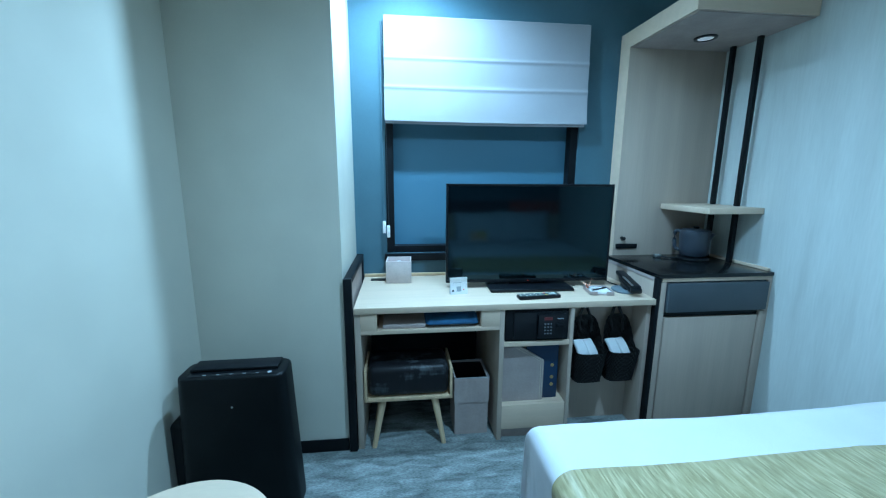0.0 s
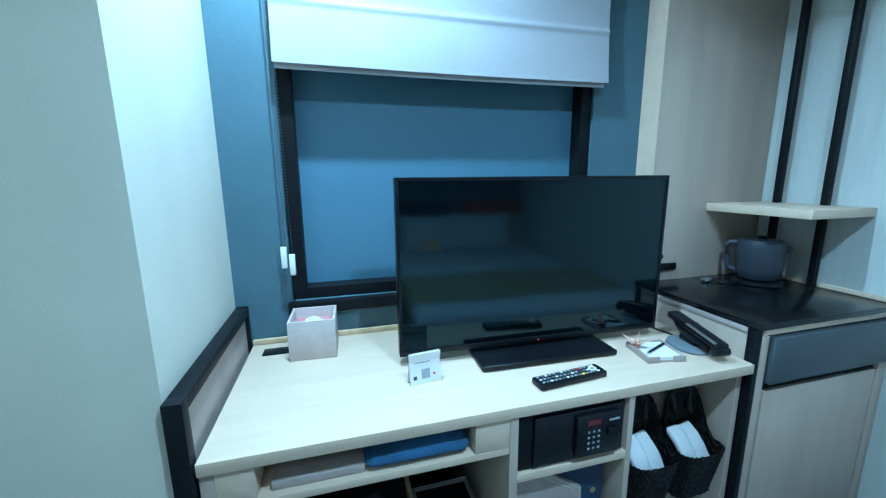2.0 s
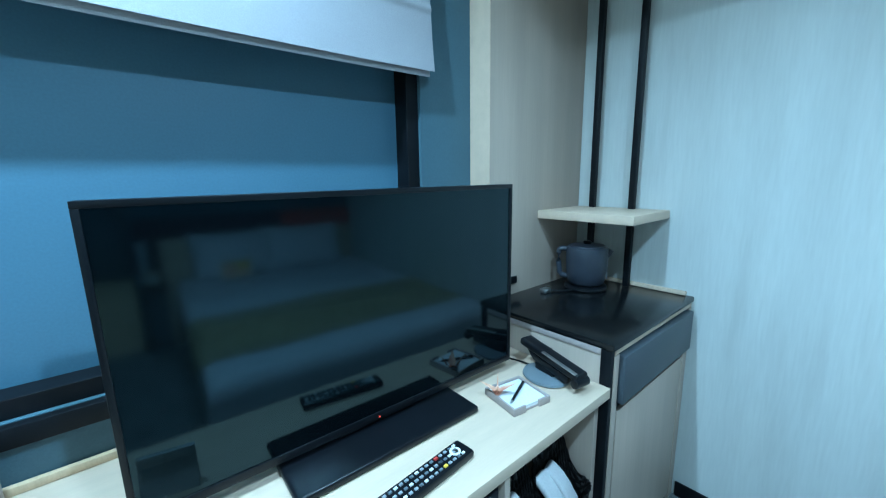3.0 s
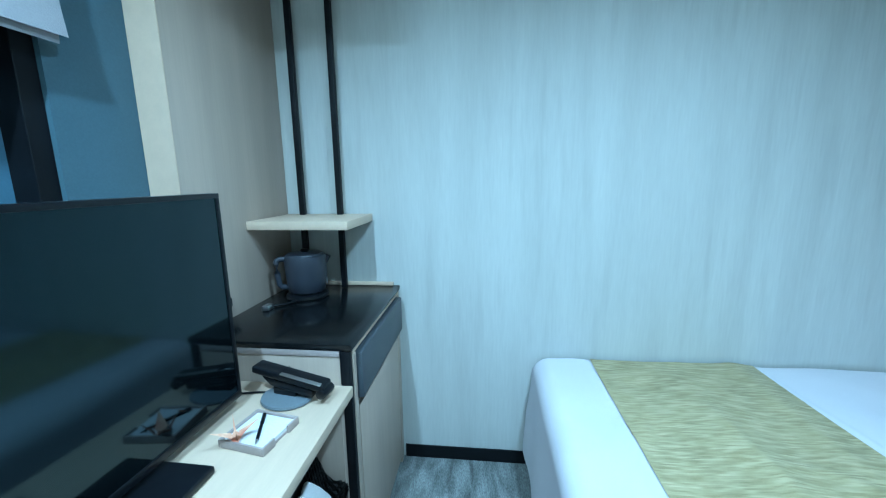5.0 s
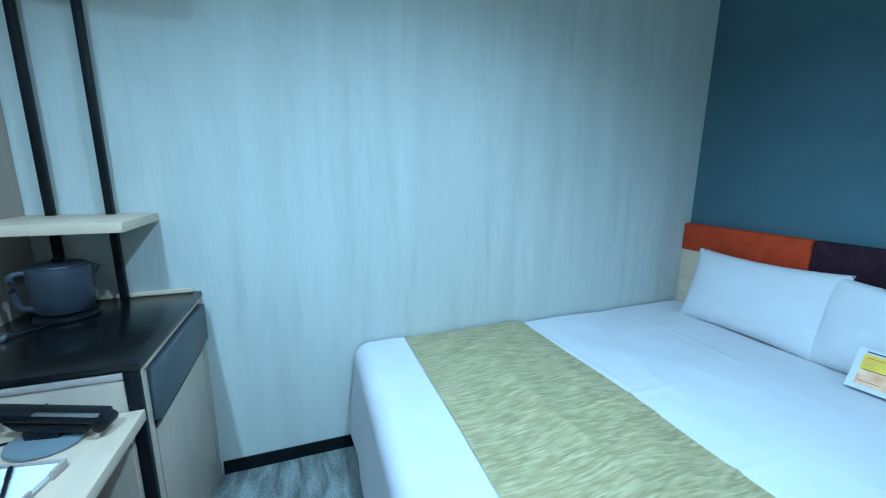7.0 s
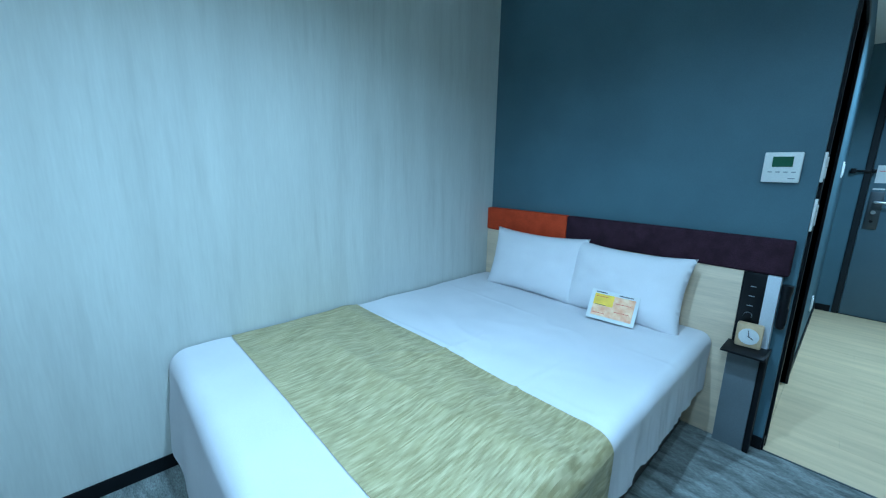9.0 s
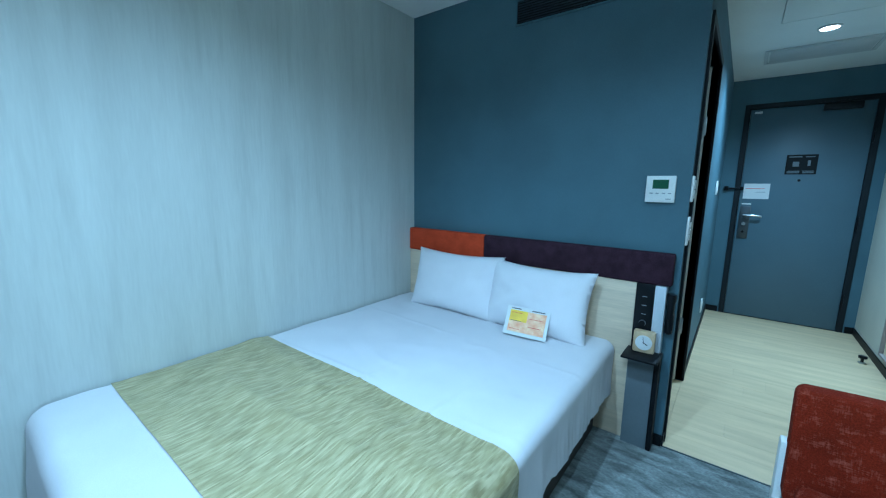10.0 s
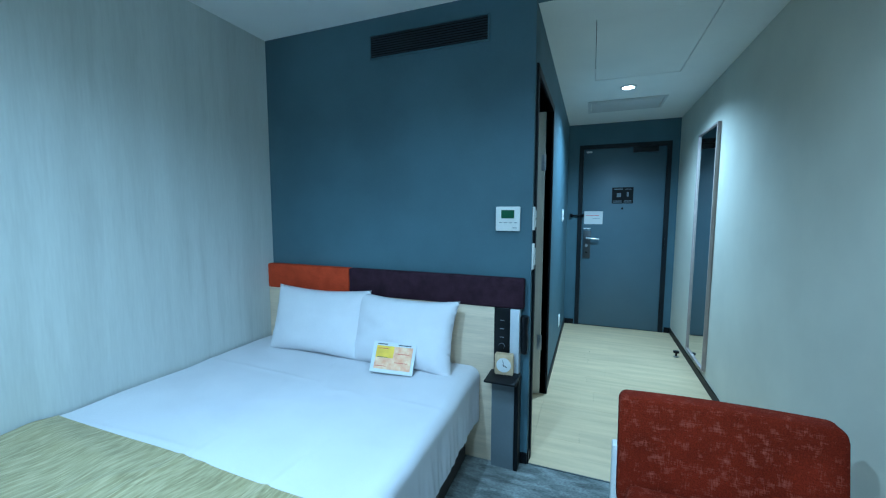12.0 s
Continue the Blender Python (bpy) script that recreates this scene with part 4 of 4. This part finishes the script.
def basket(x):
    b = thing("slipper_basket", "black woven basket with white slippers, hung on the panel", "basket", (x, 1.776, 0.272), group="hanging slipper baskets")
    def wall(u, v):
        a = 2 * math.pi * u
        c, s = math.cos(a), math.sin(a)
        rx = 0.082 * (0.86 + 0.14 * v) * abs(c) ** 0.55 * (1 if c > 0 else -1)
        ry = 0.060 * (0.80 + 0.20 * v) * abs(s) ** 0.55 * (1 if s > 0 else -1)
        top = 0.172 + (0.165 * max(0, s) if s > 0 else 0.0)
        weave = 0.0025 * math.sin(u * 2 * math.pi * 26 + (math.pi if int(v * 14) % 2 else 0))
        k = 1 + weave / 0.08
        return Vector((rx * k, ry * k - 0.02 * v, v * top))
    bm = surface(wall, 104, 28)
    bmesh.ops.solidify(bm, geom=bm.faces[:], thickness=0.004)
    part("weave", bm, WICKER, b, smooth=None)
    part("bottom", box(-0.062, 0.062, -0.044, 0.044, 0.001, 0.006), WICKER, b)
    part("strap", tube([(-0.03, 0.030, 0.25), (-0.034, 0.042, 0.31), (-0.012, 0.052, 0.372), (0.012, 0.052, 0.372), (0.034, 0.042, 0.31), (0.03, 0.030, 0.25)], 0.008), WICKER, b, "black hanging loop")
    part("hook", tube([(0, 0.0655, 0.378), (0, 0.045, 0.376), (0, 0.041, 0.392)], 0.005), STEEL, b, "steel hook")
    for k in (-1, 1):
        bm = box(-0.028, 0.028, -0.010, 0.010, 0, 0.135, 0.008, 3)
        bmesh.ops.subdivide_edges(bm, edges=[e for e in bm.edges if abs(e.verts[0].co.z - e.verts[1].co.z) > 0.08], cuts=6)
        for q in bm.verts:
            q.co.y -= 0.012 * math.sin(math.pi * q.co.z / 0.135) + 0.003 * noise.noise((q.co.x * 60 + k, q.co.z * 40, x * 9))
        sl = part("slipper", bm, PAPER, b, "white paper-wrapped slipper")
        sl.matrix_basis = pose(k * 0.029, -0.050 + 0.003 * k, 0.098, -38, 0, 12 + k * 3)
    return b


basket(1.037)
basket(1.212)

stl = thing("stool", "low beech stool with black patterned cushion under the desk", "stool", (0.118, 1.86, 0))
part("tray", boxes([(-0.213, -0.200, -0.14, 0.08, 0.235, 0.400), (0.200, 0.213, -0.14, 0.08, 0.235, 0.400), (-0.200, 0.200, -0.14, 0.08, 0.235, 0.253)], 0.003), BEECH, stl, "beech seat frame")
part("cushion", box(-0.197, 0.197, -0.138, 0.078, 0.254, 0.412, 0.035, 4), CUSHION, stl, "black mottled cushion")
for sx in (-1, 1):
    for sy in (-1, 1):
        lg = cyl((0, 0, 0.118), 0.012, 0.24, 14, r2=0.019)
        for v in lg.verts:
            f = 1 - v.co.z / 0.235
            v.co.x += sx * (0.125 + 0.045 * f)
            v.co.y += -0.03 + sy * (0.075 + 0.04 * f)
        for v in lg.verts:
            v.co.z = max(0.0, v.co.z)
        part("leg", lg, BEECH, stl)
bn = thing("waste_bin", "taupe square waste bin lined with a clear bag", "waste bin", (0.435, 1.86, 0))
bb = bmesh.new()
for r in ((-0.085, 0.085, -0.095, -0.090, 0, 0.31), (-0.085, 0.085, 0.090, 0.095, 0, 0.31), (-0.085, -0.080, -0.090, 0.090, 0, 0.31), (0.080, 0.085, -0.090, 0.090, 0, 0.31), (-0.080, 0.080, -0.090, 0.090, 0, 0.006)):
    add_box(bb, *r)
part("shell", bb, TAUPE, bn, "taupe leatherette shell")
# Black sheets added over the taupe inner walls to darken the bin's inside.
part("inner_dark", boxes([(-0.0795, 0.0795, -0.0895, -0.0875, 0.01, 0.306), (-0.0795, 0.0795, 0.0875, 0.0895, 0.01, 0.306), (-0.0795, -0.0775, -0.0875, 0.0875, 0.01, 0.306), (0.0775, 0.0795, -0.0875, 0.0875, 0.01, 0.306), (-0.0775, 0.0775, -0.0875, 0.0875, 0.007, 0.012)]), BLACK, bn, "black sheets that darken the inside", smooth=None)


def bagf(u, v):
    a = 2 * math.pi * u
    c, s = math.cos(a), math.sin(a)
    q = max(abs(c), abs(s))
    w = 0.003 * noise.noise((u * 30, v * 6, 1))
    return Vector((0.0885 * c / q + w * c, 0.0985 * s / q + w * s, 0.313 - v * (0.135 + 0.004 * math.sin(u * 40)) + w))


part("bag_overlap", surface(bagf, 96, 10), TAUPE, bn, "bag edge folded over the rim", smooth=70)
part("bag_rim", tube([(0.087, -0.097, 0.313), (0.087, 0.097, 0.314), (-0.087, 0.097, 0.312), (-0.087, -0.097, 0.314), (0.087, -0.097, 0.313)], 0.003), BAG, bn, "crinkled clear bag rim")

# ---- fridge cabinet and alcove ----
FX0, FY0 = 1.340, 1.700
cab = thing("fridge_cabinet", "pale wood fridge cabinet with black top and grey drawer", "cabinet", (0, 0, 0))
part("side_panel", box(FX0, FX0 + 0.02, FY0 + 0.03, 2.17, 0, 0.822, 0.001), WOODV, cab, "pale wood side")
part("corner_post", box(FX0 - 0.003, FX0 + 0.016, FY0, FY0 + 0.03, 0, 0.822, 0.001), BLACK, cab, "black corner post")
part("side_panel", box(1.936, XR - 0.002, FY0, 2.17, 0, 0.803, 0.001), WOODV, cab)
part("stile", box(1.910, 1.935, FY0 - 0.002, FY0 + 0.012, 0.0, 0.64, 0.001), WOODV, cab)
part("stile", box(FX0 + 0.017, 1.383, FY0 - 0.002, FY0 + 0.0115, 0.0, 0.803, 0.001), WOODV, cab)
part("back_panel", box(FX0 + 0.02, 1.936, 2.15, 2.17, 0, 0.822), WOODV, cab)
part("top", box(FX0 - 0.004, XR - 0.002, FY0 - 0.006, 2.178, 0.824, 0.843, 0.002), GLASSTOP, cab, "glossy black top")
part("top_edge", box(FX0 + 0.024, XR - 0.002, FY0 + 0.001, FY0 + 0.02, 0.804, 0.823, 0.001), WOOD, cab, "pale wood rail under the top")
part("side_rail", box(FX0 - 0.003, FX0 + 0.02, FY0 + 0.031, 2.17, 0.805, 0.823, 0.001), TAUPE, cab)
part("upstand", box(XR - 0.016, XR - 0.002, FY0 + 0.02, 2.165, 0.8435, 0.858, 0.001), WOOD, cab, "pale strip along the wall")
part("drawer", box(1.387, 1.928, FY0 - 0.018, FY0 + 0.0115, 0.652, 0.798, 0.003), GREYBLUE, cab, "dark grey drawer front standing proud")
part("gap", box(FX0 + 0.026, 1.936, FY0 + 0.012, FY0 + 0.03, 0.0, 0.803), BLACK, cab, "dark recess behind the fronts")
part("cabinet_door", box(1.392, 1.900, FY0 - 0.002, FY0 + 0.012, 0.035, 0.622, 0.002), WOODV, cab, "pale wood fridge door")
alc = thing("alcove_surround", "pale wood alcove panel with overhanging canopy", "panel", (0, 0, 0))
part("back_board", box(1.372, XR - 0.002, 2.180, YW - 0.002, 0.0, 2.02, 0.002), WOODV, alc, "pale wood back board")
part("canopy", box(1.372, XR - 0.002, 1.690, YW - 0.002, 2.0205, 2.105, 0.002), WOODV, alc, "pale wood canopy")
part("edge_band", boxes([(1.3692, 1.3718, 2.1795, YW - 0.002, 0.0, 2.0202), (1.3692, 1.3718, 1.6872, YW - 0.002, 2.0206, 2.1049), (1.3720, XR - 0.002, 1.6872, 1.6898, 2.0206, 2.1049)]), WOOD, alc, "paler edge banding", smooth=None)
# Darker sheet under the wood canopy; its colour carries the unlit underside's shade.
part("soffit", box(1.39, XR - 0.004, 1.70, 2.178, 2.0165, 2.0204), TAUPE, alc, "thin taupe sheet, shade of the underside painted in")
part("socket", box(1.385, 1.52, 2.170, 2.1795, 0.885, 0.914, 0.002), BLACKGLOSS, alc, "black flush socket")
part("knob", cyl((1.423, 2.168, 0.948), 0.011, 0.024, 16, turn=pose(0, 0, 0, 90)), BLACKGLOSS, alc, "small black knob")
shf = thing("corner_shelf", "pale wood shelf carried on two black poles", "shelf", (0, 0, 0))
part("board", box(1.650, XR - 0.002, 1.802, 2.178, 1.126, 1.157, 0.002), WOOD, shf)
for y in (1.928, 2.092):
    part("pole", box(1.906, 1.928, y - 0.011, y + 0.011, 0.844, 1.1255, 0.001), BLACK, shf, "black square pole")
    part("pole", box(1.906, 1.928, y - 0.011, y + 0.011, 1.1575, 2.016, 0.001), BLACK, shf, "black square pole")
ket = thing("electric_kettle", "slate grey plastic electric kettle on its base", "kettle", (1.780, 2.030, 0.8435), 0)
part("power_base", lathe([(0.078, 0), (0.082, 0.004), (0.080, 0.014), (0.072, 0.018)]), BLACKGLOSS, ket)
part("jug", lathe([(0.060, 0.019), (0.070, 0.028), (0.076, 0.07), (0.0795, 0.13), (0.0795, 0.160), (0.0770, 0.168), (0.071, 0.170)]), KETTLE, ket, "slate grey jug", smooth=50)
part("lid", lathe([(0.070, 0.1705), (0.067, 0.175), (0.03, 0.178), (0.012, 0.180)]), KETTLE, ket)
part("lid_knob", lathe([(0.014, 0.180), (0.017, 0.188), (0.013, 0.192)], 20), BLACKGLOSS, ket)
part("handle", tube([(-0.55 * r, 0.835 * r, z) for r, z in ((0.072, 0.158), (0.096, 0.159), (0.105, 0.154), (0.108, 0.142), (0.107, 0.105), (0.102, 0.062), (0.094, 0.050), (0.066, 0.044))], 0.0105, 14), KETTLE, ket, smooth=60)
part("spout", tube([(0.50 * r, -0.866 * r, z) for r, z in ((0.066, 0.128), (0.078, 0.146), (0.086, 0.161))], 0.014, 12), KETTLE, ket)
part("water_gauge", box(0.040, 0.046, -0.0665, -0.0645, 0.040, 0.120, 0.0008), GREYINK, ket, "narrow clear water gauge")
single("power_plug", box(1.585, 1.625, 2.085, 2.112, 0.8435, 0.862, 0.004), STEEL, "small bright plug beside the kettle", "plug")
single("power_cable", tube([(1.698, 2.04, 0.848), (1.67, 2.05, 0.848), (1.645, 2.075, 0.848), (1.628, 2.098, 0.850)], 0.004), BLACKGLOSS, "black kettle cable on the cabinet top", "cable")

# ---- blind ----
bl = thing("roman_blind", "white cloth roman blind drawn half down", "blind", (0, 0, 0))
def rb(u, v):
    z = 2.145 - v * 0.535
    y = 2.243
    for c, w in ((0.39, 0.016), (0.67, 0.018)):
        y -= 0.005 * math.exp(-((v - c) / w) ** 2)
    y -= 0.012 * v + 0.003 * noise.noise((u * 3, v * 4, 8)) + (0.010 * max(0, v - 0.67) / 0.33)
    sag = 0.004 * math.sin(u * math.pi) * v
    return Vector((0.014 + u * 1.152 + 0.006 * v * (u - 0.5), y, z - sag))
def closed(fn, thick):
    """A cloth with a front and a back, joined at its lower hem."""
    return lambda u, v: fn(u, 2 * v) if v <= 0.5 else fn(u, 2 - 2 * v) + Vector((0, thick, 0))


part("cloth", surface(closed(rb, 0.005), 60, 240), BLIND, bl, "white cloth", smooth=60)
def rb2(u, v):
    z = 1.66 - v * 0.064
    return Vector((0.014 + u * 1.146, 2.236 - 0.003 * math.sin(v * 3), z - 0.004 * math.sin(u * math.pi)))
part("bottom_fold", surface(closed(rb2, 0.004), 40, 24), BLIND, bl, "lower fold behind the hem", smooth=60)
part("head_rail", box(0.016, 1.164, 2.246, YW - 0.001, 2.10, 2.148, 0.003), WHITE, bl)
bead = mesh("bead", add_cyl(bmesh.new(), (0, 0, 0), 0.0024, 0.0045, 8), DARKSTEEL)
for col, (x, z0) in enumerate(((-0.002, 1.00), (0.010, 0.97))):
    n = int((2.12 - z0) / 0.0105)
    for i in range(n):
        b = new("bead", bead)
        b.parent, b.matrix_basis = bl, pose(x + 0.012 * (1 - i / n) * (1 if col else 0.3), 2.238, z0 + 0.06 + 0.0105 * i * (n - 5) / n)
for x, z in ((-0.004, 0.985), (0.020, 0.960)):
    part("cord_weight", box(x - 0.009, x + 0.009, 2.230, 2.246, z, z + 0.070, 0.003), WHITE, bl, "white cord weight")

# ---- near the side wall ----
pu = thing("air_purifier", "tall black air purifier with rounded front edges", "air purifier", (-0.536, 1.440, 0), 1)
def shell():
    bm = box(-0.213, 0.213, -0.072, 0.072, 0.0, 0.588)
    for v in bm.verts:
        v.co.x *= 1 - 0.115 * v.co.z / 0.588
    es = [e for e in bm.edges if abs(e.verts[0].co.z - e.verts[1].co.z) > 0.3]
    bmesh.ops.bevel(bm, geom=es, offset=0.04, segments=6, profile=0.5, affect="EDGES")
    bmesh.ops.bevel(bm, geom=[e for e in bm.edges if min(v.co.z for v in e.verts) > 0.575], offset=0.010, segments=3, profile=0.5, affect="EDGES")
    return bm
part("body", shell(), PURIFIER, pu, "black satin body", smooth=40)
part("louvre", box(-0.155, 0.155, -0.022, 0.055, 0.5883, 0.600, 0.004), BLACK, pu, "raised black outlet flap")
part("control_strip", box(-0.15, 0.155, -0.058, -0.030, 0.5883, 0.5893, 0.0004), BLACKGLOSS, pu, "glossy control strip")
for i in range(5):
    part("button", box(-0.100 + 0.046 * i, -0.088 + 0.046 * i, -0.050, -0.046, 0.5893, 0.5898), GREYINK, pu)
part("status_light", cyl((0.132, -0.046, 0.5897), 0.008, 0.001, 16), GREYINK, pu, "round grey button")
part("badge", cyl((0.0, -0.0725, 0.47), 0.004, 0.003, 12, turn=pose(0, 0, 0, 90)), STEEL, pu, "small bright emblem")
part("side_tank", box(-0.258, -0.195, -0.02, 0.065, 0.0, 0.38, 0.02, 3), BLACK, pu, "black side tank")

tab = thing("side_table", "small round pale-topped side table", "table", (-0.395, 0.705, 0))
part("tabletop", lathe([(0.200, 0.522), (0.214, 0.528), (0.216, 0.540), (0.212, 0.550)], 56), WOOD, tab, "round pale top")
part("column", cyl((0, 0, 0.27), 0.020, 0.506, 20), BLACK, tab)
part("base", lathe([(0.15, 0), (0.15, 0.008), (0.14, 0.012), (0.03, 0.016)], 40), BLACK, tab)

ch = thing("armchair", "rust red fabric chair with pale side frames", "armchair", (-0.468, -0.20, 0))
def lean(v):
    k = (v.z - 0.345) / 0.36
    return Vector((v.x, v.y - 0.165 - 0.055 * k - 0.02 * (1 - (v.x / 0.31) ** 2), v.z))


def backrest():
    bm = bmesh.new()
    add_box(bm, -0.310, 0.310, -0.038, 0.038, 0.345, 0.707)
    bmesh.ops.subdivide_edges(bm, edges=[e for e in bm.edges if abs(e.verts[0].co.x - e.verts[1].co.x) > 0.3], cuts=12, use_grid_fill=True)
    es = [e for e in bm.edges if abs(e.verts[0].co.y - e.verts[1].co.y) > 0.05 and abs(abs(e.verts[0].co.x) - 0.31) < 0.001 and e.verts[0].co.z > 0.69]
    bmesh.ops.bevel(bm, geom=es, offset=0.028, segments=5, profile=0.5, affect="EDGES")
    es = [e for e in bm.edges if len(e.link_faces) == 2 and e.calc_face_angle() > 1.2]
    bmesh.ops.bevel(bm, geom=es, offset=0.014, segments=3, profile=0.5, affect="EDGES")
    for v in bm.verts:
        v.co = lean(v.co)
    return bm
part("backrest", backrest(), RED, ch, "rust red upholstered back", smooth=50)
rim = [(-0.310, 0.38), (-0.310, 0.679), (-0.302, 0.699), (-0.282, 0.707)] + [(-0.265 + 0.053 * k, 0.707) for k in range(1, 10)] + [(0.282, 0.707), (0.302, 0.699), (0.310, 0.679), (0.310, 0.38)]
part("piping", tube([lean(Vector((x * 0.988, 0.031, z - 0.006))) for x, z in rim], 0.0034), RED, ch, "stitched edge piping", smooth=60)
part("seat", box(-0.285, 0.285, -0.16, 0.30, 0.30, 0.42, 0.035, 4), RED, ch, "rust red seat cushion")
for sx in (-1, 1):
    part("side_frame", boxes([(sx * 0.314 - 0.012, sx * 0.314 + 0.012, -0.25, -0.20, 0.0, 0.51), (sx * 0.314 - 0.012, sx * 0.314 + 0.012, 0.24, 0.29, 0.0, 0.30), (sx * 0.314 - 0.012, sx * 0.314 + 0.012, -0.20, 0.29, 0.27, 0.31)], 0.006), WHITE, ch, "pale side frame")

# ---- corridor planks ----
random.seed(4)
w = 0.145
y = YH - 0.011
while y > YD + 0.005:
    y0 = max(YD + 0.001, y - w)
    cut = random.uniform(XC + 0.25, XK - 0.2)
    for x0, x1 in ((XC + 0.001, cut), (cut, XK - 0.001)):
        pl = new("plank", mesh("plank", box(x0 + 0.0003, x1 - 0.0003, y0 + 0.0003, y - 0.0003, -0.012, random.uniform(-0.0004, 0.0)), PLANK))
        pl.parent = bpy.data.objects["floor_corridor_base"]
    y -= w
sill = new("plank", mesh("plank", box(XK, XK + 0.099, BY0, BY1, -0.012, -0.0002), PLANK))
sill.parent = bpy.data.objects["floor_corridor_base"]
